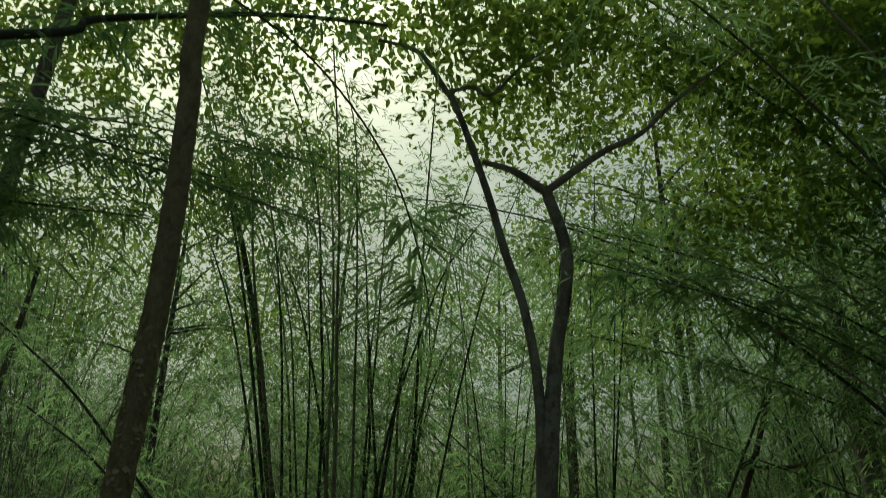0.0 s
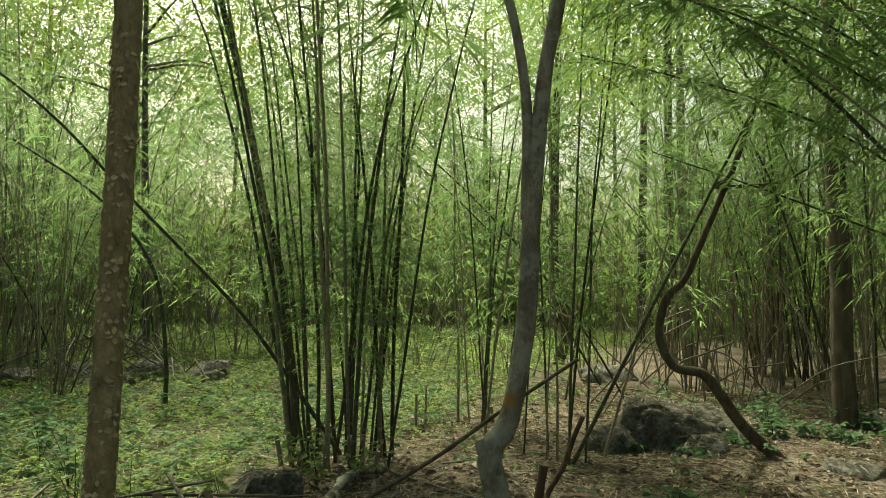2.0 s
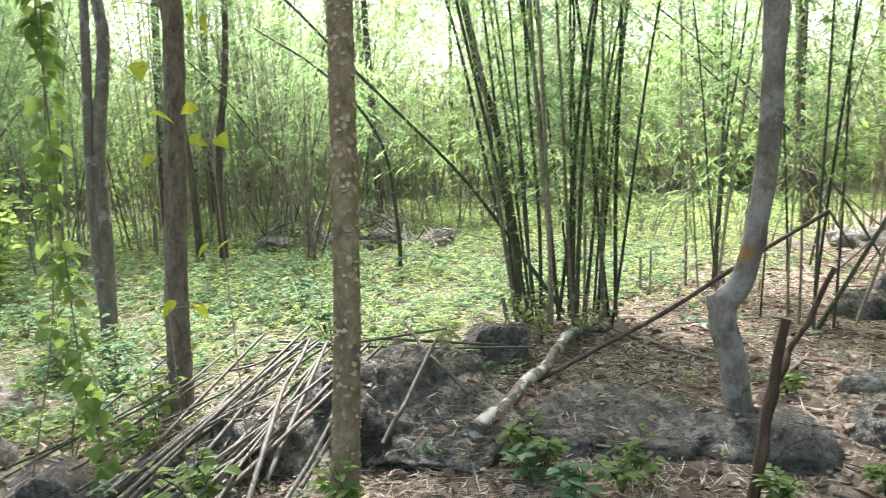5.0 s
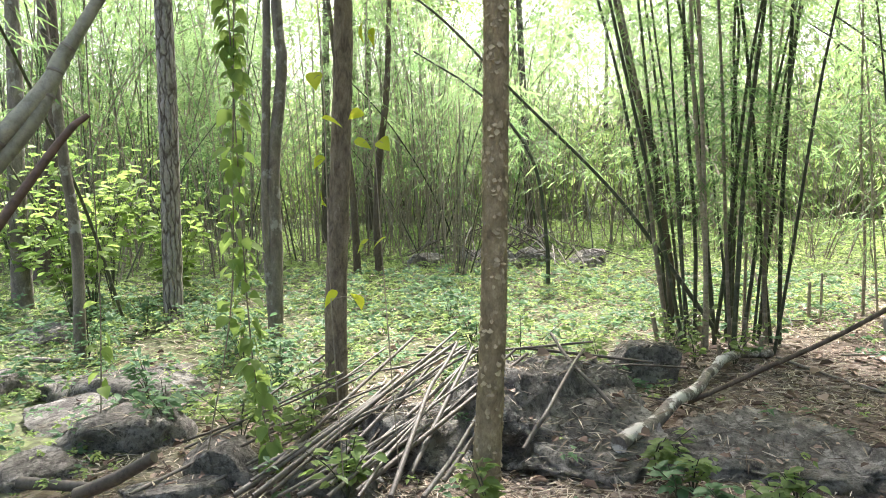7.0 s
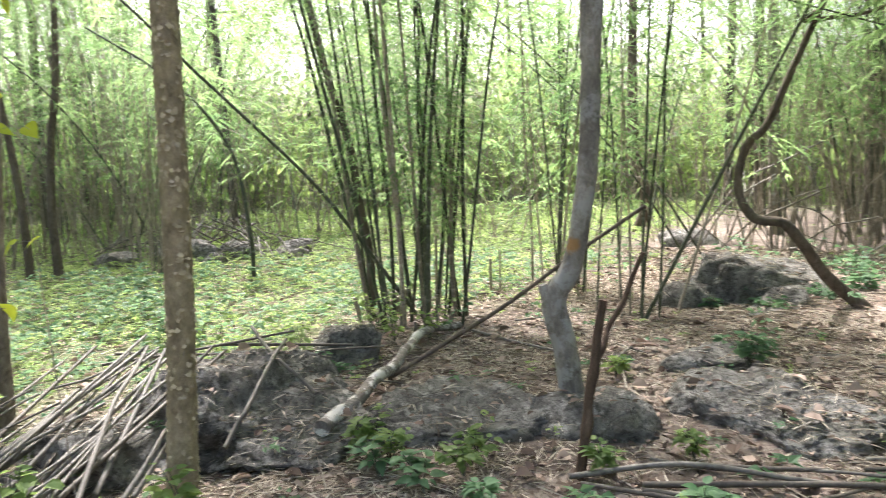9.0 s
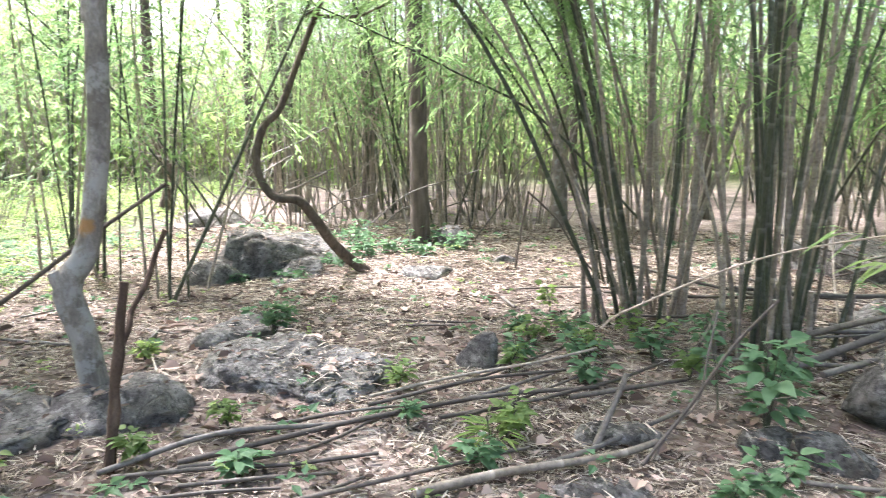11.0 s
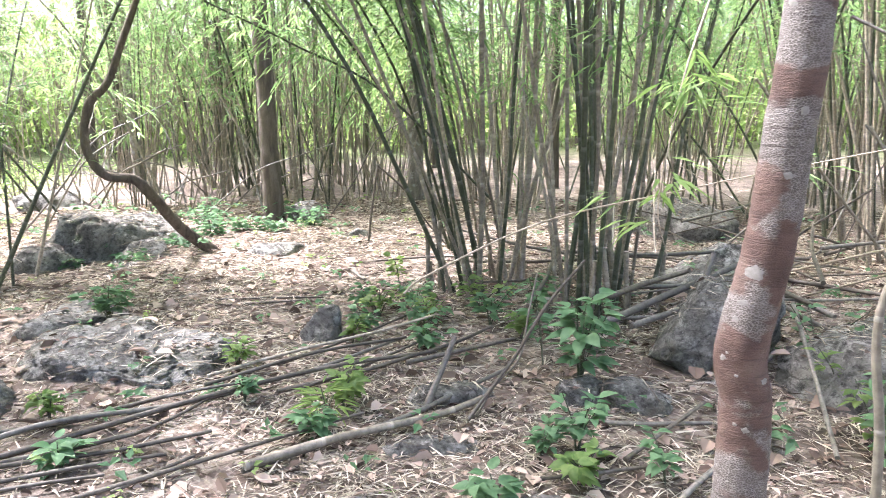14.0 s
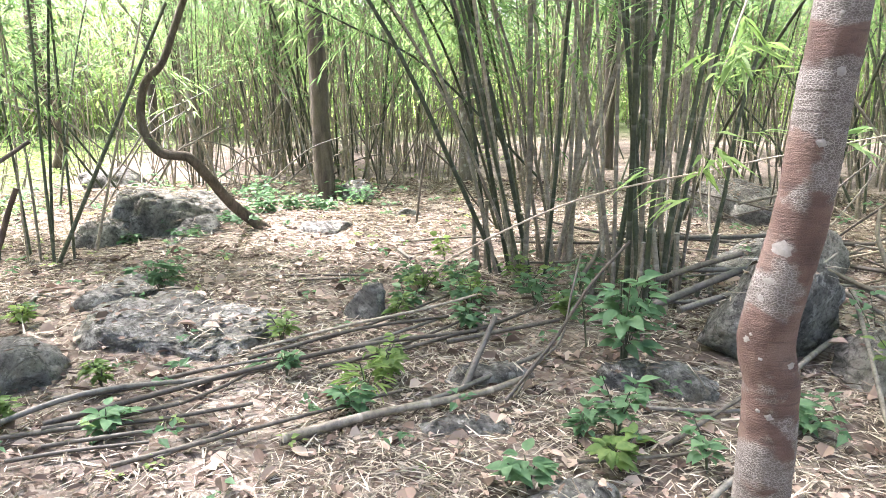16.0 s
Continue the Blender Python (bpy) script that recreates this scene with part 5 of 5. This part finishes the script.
pole((4.226, 1.903, 0.3), (4.057, 1.398, 0.25), r=0.02)
pole((4.193, 1.843, 0.25), (3.933, 1.338, 0.2), r=0.015)
pole((1.75, 0.991, 0.03), (2.9, 1.161, 0.04), r=0.013)
pole((3.899, 5.822, -0.02), (3.994, 5.75, 0.828), r=0.014, label="thin dead twig standing upright in the litter", name="dead_stick", material=DARK_POLE)
pole((3.986, 5.737, 0.819), (4.225, 5.551, 0.526), (4.481, 5.275, 0.03), r=0.011, label="snapped twig bent down to the ground", name="dead_stick", material=DARK_POLE)
rng = np.random.default_rng(9)
for k in range(46):
    # brush heaped round the eastern boulders
    x, y = rng.uniform(3.6, 6.6), rng.uniform(1.2, 3.6)
    w, n = rng.uniform(0, 6.28), rng.uniform(0.5, 1.5)
    z = rng.uniform(0.03, 0.35)
    pole((x, y, z), (x + math.cos(w) * n, y + math.sin(w) * n, max(0.03, z + rng.normal() * 0.15)), r=rng.uniform(0.007, 0.018), material=DRY_POLE if k % 2 else DARK_POLE, label="dead bamboo stem in the heap of brushwood", group="brushwood")
for k in range(30):
    # dead stems that lean in the bamboo to the east
    x, y = rng.uniform(4.6, 7.6), rng.uniform(-0.4, 4.2)
    w, n, h = rng.uniform(0, 6.28), rng.uniform(0.6, 1.8), rng.uniform(0.5, 1.9)
    pole((x, y, -0.02), (x + math.cos(w) * n, y + math.sin(w) * n, h), r=rng.uniform(0.006, 0.012), material=DRY_POLE if k % 3 else BROWN_CULM, label="thin dead bamboo stem leaning in the thicket", group="leaning dead stems")
for k in range(26):
    # pale dead stems that lean and arch round the boulders and the dark tree
    x, y = rng.uniform(1.2, 5.2), rng.uniform(7.6, 11.5)
    w, n, h = rng.uniform(0, 6.28), rng.uniform(0.8, 2.4), rng.uniform(0.4, 1.7)
    pole((x, y, -0.02), (x + math.cos(w) * n * 0.5, y + math.sin(w) * n * 0.5, h * 0.7), (x + math.cos(w) * n, y + math.sin(w) * n, h), r=rng.uniform(0.007, 0.013), material=PALE_CANE if k % 2 else DRY_POLE, label="thin pale dead bamboo stem arching over the boulders", group="leaning dead stems")
# the loose bundle of old poles that lies along the open litter
BUNDLE = "old grey-brown bamboo pole in the bundle on the litter"
pole((0.05, 2.93, 0.03), (1.09, 2.95, 0.035), (2.41, 3.07, 0.05), r=0.013, material=DRY_POLE, label=BUNDLE)
pole((0.1, 2.87, 0.03), (0.7, 2.68, 0.03), (1.1, 2.6, 0.03), r=0.011, material=DARK_POLE, label=BUNDLE)
pole((0.4, 3.14, 0.03), (0.97, 3.06, 0.04), (1.4, 2.96, 0.06), r=0.009, material=DRY_POLE, label=BUNDLE)
pole((1.3, 3.2, 0.04), (1.9, 3.17, 0.08), (2.6, 3.02, 0.16), r=0.01, material=BROWN_CULM, label=BUNDLE)
pole((1.5, 2.82, 0.03), (2.2, 2.77, 0.05), (2.9, 2.85, 0.07), r=0.012, material=DARK_POLE, label=BUNDLE)
pole((1.07, 2.21, 0.025), (1.8, 2.19, 0.04), (2.5, 2.3, 0.06), r=0.014, material=DRY_POLE, label=BUNDLE)
pole((1.37, 4.91, 0.025), (2.36, 4.25, 0.03), r=0.01, material=DARK_POLE, label=BUNDLE)
pole((0.2, 2.64, 0.025), (0.66, 2.49, 0.03), r=0.009, material=DARK_POLE, label=BUNDLE)
for k in range(90):
    # brush on the far boulders and scattered over the floor
    if k < 60:
        x, y = rng.normal(-5.3, 0.75), rng.normal(10.1, 0.4)
        z = rng.uniform(0.1, 0.25) + 0.5 * math.exp(-((x + 5.4) ** 2) * 0.9)
    else:
        x, y, z = rng.uniform(-2.0, 4.5), rng.uniform(4.0, 9.0), 0.025
    w, n = rng.uniform(0, 6.28), rng.uniform(0.4, 0.9 if k < 60 else 1.6)
    pole((x, y, z), (x + math.cos(w) * n, y + math.sin(w) * n, max(0.02, z * rng.uniform(0.0, 0.6) if k < 60 else z)), r=rng.uniform(0.006, 0.014), material=DRY_POLE if k % 3 else DARK_POLE, label="thin dead bamboo stem on the forest floor", group="brushwood")


# ---- litter ----
def herby(x, y):
    """How much the low herbs cover the floor here: 0 to 1."""
    w = -0.30 * x + 0.125 * y + 0.65 + 0.5 * noise.noise(Vector((x * 0.8, y * 0.8, 0.4)))
    return max(0.0, min(1.0, (w - 1.55) / 0.5))


def scatter(rng, n, reach, power, west, east):
    """Places on the floor round the viewer, denser close by."""
    a = np.radians(rng.uniform(east, west, n))
    d = 1.0 + reach * rng.random(n) ** power
    return -np.sin(a) * d, np.cos(a) * d


def bare(x, y):
    """Patches where the straw has worn away: 0 to 1."""
    w = noise.noise(Vector((x * 0.9, y * 0.9, 5.0))) + 0.5 * noise.noise(Vector((x * 2.6, y * 2.6, 2.0))) + (0.22 if -1.2 < x < 0.9 and y < 5.2 else 0.0)
    return max(0.0, min(1.0, (w + 0.05) / 0.3))


def rock_tree():
    """All rocks in one search tree, to lay litter on them."""
    verts, tris, base = [], [], 0
    for ob, m in ROCKS:
        verts += [m @ v.co for v in ob.data.vertices]
        tris += [[base + i for i in p.vertices] for p in ob.data.polygons]
        base = len(verts)
    return BVHTree.FromPolygons(verts, tris)


ROCK_TREE = rock_tree()


def floor_at(x, y, rng, share=0.3):
    """Height of the floor or of the rock's top there; None where the rock stays clean."""
    z = lumps(x, y)
    hit, way, _, _ = ROCK_TREE.ray_cast(Vector((x, y, 3.0)), Vector((0, 0, -1)), 3.2)
    if hit is None or hit.z < z:
        return z
    return hit.z + 0.004 if way.z > 0.72 and rng.random() < share else None


def lay_litter(name, seed, count, reach, length, width, material, label, share, lift=0.015, shape="lance", patchy=0.0):
    rng = np.random.default_rng(seed)
    x, y = scatter(rng, count, reach, 0.75, 62, -82)
    keep = np.array([rng.random() > max(herby(p, q) * share, bare(p, q) * patchy) for p, q in zip(x, y)])
    x, y = x[keep], y[keep]
    floor = [floor_at(p, q, rng) for p, q in zip(x, y)]
    keep = np.array([f is not None for f in floor])
    x, y, z = x[keep], y[keep], np.array([f for f in floor if f is not None])
    n = len(x)
    z = z + rng.random(n) * lift + 0.006
    a = rng.random(n) * 2 * np.pi
    way = np.stack([np.cos(a), np.sin(a), rng.normal(0, 0.12, n)], 1)
    size = length * (0.4 + 0.9 * rng.random(n)) * (1 + 0.07 * np.hypot(x, y))
    b = Builder()
    leaves(b, np.stack([x, y, z], 1), way, size, width * (0.6 + 0.8 * rng.random(n)) * (1 + 0.07 * np.hypot(x, y)), 0.25, 0.05, rng, shape)
    tagged(new(name, b.mesh(name, material, False)), label, "litter", kind="stuff")


lay_litter("straw_litter", 1, 220000, 10.0, 0.09, 0.0055, STRAW, "dry straw-coloured bamboo leaves and stems strewn over the floor", 0.85, patchy=0.8)
lay_litter("leaf_litter", 2, 20000, 10.0, 0.042, 0.02, DEAD_LEAF, "brown curled dead leaves strewn over the floor", 0.7, 0.02, "broad")


TWIG = litter_material("dead_twig", (0.03, 0.024, 0.018), (0.12, 0.098, 0.075), (0.42, 0.38, 0.31))
lay_litter("twig_litter", 7, 7000, 9.0, 0.2, 0.0065, TWIG, "dead twigs and split stem pieces strewn over the litter", 0.5, 0.03, "sliver")
lay_litter("broad_litter", 6, 1100, 5.0, 0.075, 0.048, DEAD_LEAF, "large pinkish-brown fallen leaves on the litter", 0.6, 0.03, "broad")


# ---- herbs ----
def lay_herbs(name, seed, count, reach, size, tall, material, label, floor_share, west=68, east=-40):
    rng = np.random.default_rng(seed)
    x, y = scatter(rng, count, reach, 0.7, west, east)
    h = np.array([herby(p, q) for p, q in zip(x, y)])
    gap = np.array([noise.noise(Vector((p * 1.9, q * 1.9, 7.7))) + 0.6 * noise.noise(Vector((p * 4.5, q * 4.5, 1.1))) for p, q in zip(x, y)])
    keep = rng.random(count) < np.maximum(h * 0.95 * np.clip((gap + 0.22) / 0.3 + np.clip((y - 3.2) / 1.5, 0, 1) * 0.8, 0.05, 1.0), floor_share)
    x, y = x[keep], y[keep]
    n = len(x)
    fan = 8
    z = np.array([lumps(p, q) for p, q in zip(x, y)]) + tall * rng.random(n) ** 1.6
    at = np.repeat(np.stack([x, y, z], 1), fan, 0) + rng.normal(size=(n * fan, 3)) * np.array([1, 1, 0.35]) * size * 0.6
    a = rng.random(n * fan) * 2 * np.pi
    way = np.stack([np.cos(a), np.sin(a), rng.normal(0.1, 0.3, n * fan)], 1)
    s = size * (0.5 + 0.8 * rng.random(n * fan)) * (1 + 0.06 * np.repeat(np.hypot(x, y), fan))
    b = Builder()
    leaves(b, at, way, s, s * 0.6, 0.15, 0.15, rng)
    tagged(new(name, b.mesh(name, material, False)), label, "herbs", kind="stuff")


lay_herbs("herb_carpet", 3, 50000, 22.0, 0.029, 0.15, SUNLIT_LEAF, "carpet of low light-green herbs over the floor", 0.02)
lay_herbs("herb_tufts", 4, 8000, 9.0, 0.045, 0.22, DEEP_LEAF, "tufts of darker green seedlings among the herbs", 0.06, east=-85)


def leaf_mesh(name, material, length, width):
    b = Builder()
    rows = [(0.0, 0.12), (0.12, 0.42), (0.35, 0.5), (0.6, 0.38), (0.85, 0.14), (1.0, 0.0)]
    v, f = [], []
    for u, w in rows:
        v += [(-w * width, u * length, 0.25 * w * width - 0.25 * length * u * u), (0, u * length, -0.25 * length * u * u), (w * width, u * length, 0.25 * w * width - 0.25 * length * u * u)]
    for i in range(len(rows) - 1):
        f += [(3 * i, 3 * i + 1, 3 * i + 4, 3 * i + 3), (3 * i + 1, 3 * i + 2, 3 * i + 5, 3 * i + 4)]
    b.add(v, f, np.zeros((len(v), 2)))
    return b.mesh(name, material)


LEAVES = {}


def seedling(at, height, leaf, count, label, material=None, lean=(0, 0), spread=0.5, name="seedling", width=0.62):
    rng = np.random.default_rng(int(abs(at[0] * 971 + at[1] * 317)))
    root = empty(name, at)
    b = Builder()
    mat = material or (FRESH_LEAF if at[0] > 1.3 and at[1] < 4 else DEEP_LEAF)
    # close to the path every leaf is a piece of its own
    single = name == "seedling" and width > 0.5 and math.hypot(at[0] - 0.3, at[1]) < 4.4 and at[0] > -1.1
    if single and mat.name not in LEAVES:
        LEAVES[mat.name] = leaf_mesh("leaf", mat, 1.0, 0.6)
    stems = max(1, count // 9)
    for s in range(stems):
        a = rng.random() * 6.28
        top = np.array([math.cos(a) * spread * rng.random() + lean[0], math.sin(a) * spread * rng.random() + lean[1], 1.0]) * height * rng.uniform(0.7, 1)
        m = Builder()
        tube(m, [(0, 0, -0.03, 0.004), (*top * 0.5 * [0.7, 0.7, 1], 0.003), (*top, 0.002)], 8, 5, cap=False)
        stem = part("stem", m.mesh("stem", CULM), root)
        k = max(5, int(1.5 * count) // stems)
        u = (0.3 + 0.7 * rng.random(k))[:, None]
        at_leaf = u * top * np.concatenate([np.where(u > 0.5, 1, 0.85)] * 2 + [np.ones_like(u)], 1)
        w = rng.random(k) * 6.28
        way = np.stack([np.cos(w), np.sin(w), rng.normal(0.1, 0.2, k)], 1)
        size = leaf * (0.45 + 0.55 * rng.random(k))
        if not single:
            leaves(b, at_leaf + way * leaf * 0.35, way, size, size * width, 0.12, 0.22, rng, "broad")
            continue
        for q, d, n in zip(at_leaf, way, size):
            y = Vector(d).normalized()
            x = y.cross(Vector((rng.normal() * 0.25, rng.normal() * 0.25, 1.0))).normalized()
            z = x.cross(y)
            turn = Matrix((x, y, z)).transposed().to_4x4()
            part("leaf", LEAVES[mat.name], stem).matrix_basis = Matrix.Translation(q + d * leaf * 0.3) @ turn @ Matrix.Scale(n, 4)
    if b.n:
        tagged(part("leaves", b.mesh("leaves", mat, False), root), kind="stuff")
    return tagged(root, label, "plant")


BROAD = "young plant with broad green leaves"
seedling((2.643, 1.949, 0.02), 0.5, 0.125, 72, "leafy seedling with broad bright green leaves at the bamboo's foot", spread=0.45)
seedling((2.784, 2.313, 0.02), 0.5, 0.10, 24, BROAD + " among the culms", spread=0.3)
seedling((2.209, 1.575, 0), 0.25, 0.08, 36, BROAD + " low in the litter", spread=0.7)
seedling((3.108, 3.092, 0), 0.25, 0.10, 40, BROAD + " beside the culms", spread=1.0)
seedling((2.735, 3.261, 0), 0.2, 0.09, 36, BROAD + " beside the culms", spread=1.2)
seedling((3.06, 0.749, 0), 0.35, 0.10, 50, BROAD + " in front of the cracked boulder", spread=0.8)
seedling((2.791, 0.523, 0), 0.3, 0.10, 40, BROAD + " in front of the grey rock", spread=0.9)
seedling((1.673, 1.471, 0), 0.14, 0.09, 28, BROAD + " spreading flat over the litter", spread=1.1)
seedling((2.295, 1.222, 0), 0.18, 0.08, 26, BROAD + " spreading flat over the litter", spread=1.1)
seedling((1.567, 2.464, 0), 0.16, 0.14, 34, "tuft of yellow-green grass blades", HERB_LEAF, spread=1.0, width=0.12)
seedling((1.699, 2.549, 0), 0.2, 0.08, 50, BROAD + " between fallen poles", HERB_LEAF, spread=1.0)
seedling((1.35, 2.85, 0.03), 0.12, 0.06, 36, BROAD + " beside the flat rock", spread=1.0)
seedling((1.16, 4.55, 0.06), 0.22, 0.09, 70, "dense tuft of deep green leaves by a flat stone", spread=1.0)
for x, y, h, k in ((2.81, 1.16, 0.16, 0), (3.04, 0.78, 0.28, 1), (3.69, 0.86, 0.35, 0), (2.04, 1.62, 0.14, 0), (2.04, 1.4, 0.12, 1), (3.58, 1.15, 0.3, 1), (3.9, 1.4, 0.4, 0), (1.45, 2.3, 0.12, 0), (2.2, 3.3, 0.14, 1), (2.7, 3.9, 0.16, 0), (3.3, 4.4, 0.2, 1)):
    seedling((x, y, 0.0), h, 0.08, 34, "low broad-leaved plant growing through the litter", HERB_LEAF if k else None, spread=0.9)
for x, y, h, k in ((2.64, 3.69, 0.16, 1), (2.96, 3.7, 0.2, 0), (3.3, 3.4, 0.22, 1), (3.5, 3.1, 0.24, 0), (2.4, 3.5, 0.12, 0), (2.85, 3.4, 0.16, 1), (3.05, 2.75, 0.2, 1), (2.5, 2.95, 0.14, 0)):
    seedling((x, y, 0.0), h, 0.085, 40, "low green herbs crowding round the bamboo's foot", HERB_LEAF if k else None, spread=1.3)
for x, y, h in ((1.3, 6.4, 0.14), (1.75, 6.2, 0.16), (2.3, 6.6, 0.25), (2.0, 7.4, 0.6), (3.1, 7.0, 0.3), (2.9, 7.5, 0.35), (3.3, 6.8, 0.25), (3.9, 7.0, 0.3), (3.0, 7.9, 0.4), (3.9, 7.7, 0.3), (2.7, 6.9, 0.3)):
    seedling((x, y, 0.0), h, 0.10, 60, "leafy green undergrowth round the dark tree", spread=1.0)
for x, y, h in ((-0.95, 3.15, 0.2), (-0.75, 3.05, 0.18), (-0.35, 3.1, 0.16), (0.2, 3.0, 0.15), (-1.0, 5.3, 0.3), (-1.5, 5.5, 0.35), (-0.4, 2.95, 0.14), (-1.25, 5.2, 0.25), (0.35, 4.4, 0.15), (1.5, 3.3, 0.15), (0.6, 3.2, 0.12)):
    seedling((x, y, 0.02), h, 0.07, 44, "low seedlings with small green leaves in the litter", HERB_LEAF, spread=1.0)
for x, y, h in ((-0.55, 2.82, 0.13), (-0.78, 2.95, 0.15), (-0.3, 2.74, 0.1), (0.55, 2.7, 0.1)):
    seedling((x, y, 0.01), h, 0.085, 30, "low plant with pale green leaves spreading over the litter", FRESH_LEAF, spread=1.2)
for x, y, h in ((-2.0, 2.25, 0.3), (-2.45, 2.5, 0.3), (-1.35, 2.35, 0.25), (-2.9, 3.0, 0.4), (-3.2, 3.0, 0.35), (-3.6, 3.4, 0.35), (-4.2, 3.6, 0.4), (-2.2, 4.3, 0.45), (-2.6, 4.4, 0.4), (-1.7, 4.5, 0.35), (-3.3, 2.3, 0.4), (-4.6, 3.8, 0.4), (-5.4, 4.2, 0.4), (-3.9, 2.6, 0.35), (-2.9, 2.45, 0.3), (-6.0, 4.0, 0.4), (-3.0, 5.0, 0.4), (-3.6, 5.6, 0.4), (-5.6, 3.2, 0.4)):
    seedling((x, y, 0.02), h, 0.085, 44, "low leafy herbs with mixed green leaves", HERB_LEAF if x > -3 else DEEP_LEAF, spread=0.9)
for x, y, h in ((-7.4, 4.3, 1.9), (-8.0, 4.9, 2.2), (-7.4, 5.4, 1.5), (-8.6, 4.2, 2.0), (-6.9, 3.8, 1.5), (-6.9, 5.0, 1.2)):
    seedling((x, y, 0.0), h, 0.17, 150, "bush with light green broad leaves at the forest edge", BRIGHT_LEAF, spread=0.5, name="bush")


# ---- climbing vine and yellow leaves ----
VINE_LEAF = leaf_mesh("vine_leaf", BRIGHT_LEAF, 0.085, 0.062)
GOLD_LEAF = leaf_mesh("gold_leaf", YELLOW_LEAF, 0.062, 0.05)


def vine(points, count, mesh, label, seed, start=0.0):
    rng = np.random.default_rng(seed)
    root = empty("vine", points[0])
    line = np.array([(*p, 0.0035) for p in points])
    line[:, :3] -= np.array(points[0])
    b = Builder()
    tube(b, line, 40, 6)
    stem = part("stem", b.mesh("stem", BROWN_CULM), root)
    p = spline(line, 200)[:, :3]
    for k in range(count):
        q = p[int((start + (1 - start) * rng.random()) * 199)]
        ob = part("leaf", mesh, stem)
        a = rng.random() * 360
        ob.matrix_basis = Matrix.Translation(q) @ pose(0, 0, 0, rng.normal(-35, 22), rng.normal(0, 20), a) @ Matrix.Translation((0, 0.03, 0)) @ Matrix.Scale(rng.uniform(0.65, 1.15), 4)
    return tagged(root, label, "vine")


vine([(-2.45, 2.3, 0.0), (-2.59, 2.31, 0.36), (-2.61, 2.29, 0.75), (-2.62, 2.28, 1.43), (-2.62, 2.27, 2.04), (-2.63, 2.27, 2.5)], 150, VINE_LEAF, "climbing vine hung with yellow-green heart leaves", 4)
vine([(-2.72, 2.1, 0.1), (-2.68, 2.25, 0.8), (-2.64, 2.27, 1.5), (-2.6, 2.3, 2.4)], 80, VINE_LEAF, "second strand of the climbing vine", 5, 0.3)


def creeper(points, spots, label, seed):
    """A thread-thin stem with single leaves on stalks at given places."""
    rng = np.random.default_rng(seed)
    root = empty("vine", points[0])
    o = np.array(points[0])
    line = np.array([(*(np.array(p) - o), 0.0022) for p in points])
    b = Builder()
    tube(b, line, 40, 5)
    part("stem", b.mesh("stem", BROWN_CULM), root)
    p = spline(line, 200)[:, :3]
    for q in spots:
        q = np.array(q) - o
        i = int(np.argmin(((p - q) ** 2).sum(1)))
        m = Builder()
        tube(m, [(*p[i], 0.001), (*((p[i] + q) / 2 + [0, 0, 0.01]), 0.001), (*q, 0.001)], 6, 4, cap=False)
        stalk = part("stalk", m.mesh("stalk", BROWN_CULM), root)
        ob = part("leaf", GOLD_LEAF, stalk)
        ob.matrix_basis = Matrix.Translation(q) @ pose(0, 0, 0, rng.normal(-35, 20), rng.normal(0, 25), rng.random() * 360) @ Matrix.Translation((0, -0.03, 0)) @ Matrix.Scale(rng.uniform(0.85, 1.25), 4)
    return tagged(root, label, "vine")


creeper([(-1.56, 2.05, 0.3), (-1.57, 2.0, 1.1), (-1.58, 1.99, 1.45), (-1.6, 1.98, 1.8), (-1.58, 2.02, 2.3)], [(-1.6, 1.96, 1.87), (-1.57, 1.98, 1.85), (-1.62, 1.94, 1.59), (-1.6, 1.95, 1.49), (-1.55, 2.0, 1.49), (-1.57, 1.98, 1.15), (-1.61, 1.94, 1.14)], "thin creeper with single large yellow-green leaves", 8)
creeper([(-1.7, 1.9, 0.3), (-1.7, 1.87, 0.95), (-1.7, 1.87, 1.4), (-1.7, 1.87, 1.75), (-1.72, 1.85, 2.3)], [(-1.72, 1.85, 1.71), (-1.68, 1.88, 1.57), (-1.72, 1.85, 1.43), (-1.71, 1.86, 1.3), (-1.7, 1.87, 0.96), (-1.63, 1.93, 0.95)], "thin creeper with yellow-green leaves", 9)
vine([(-3.6, 2.1, 0.0), (-3.55, 2.12, 0.8), (-3.5, 2.1, 1.7), (-3.45, 2.1, 2.8)], 26, VINE_LEAF, "thin hanging creeper with small leaves", 10)
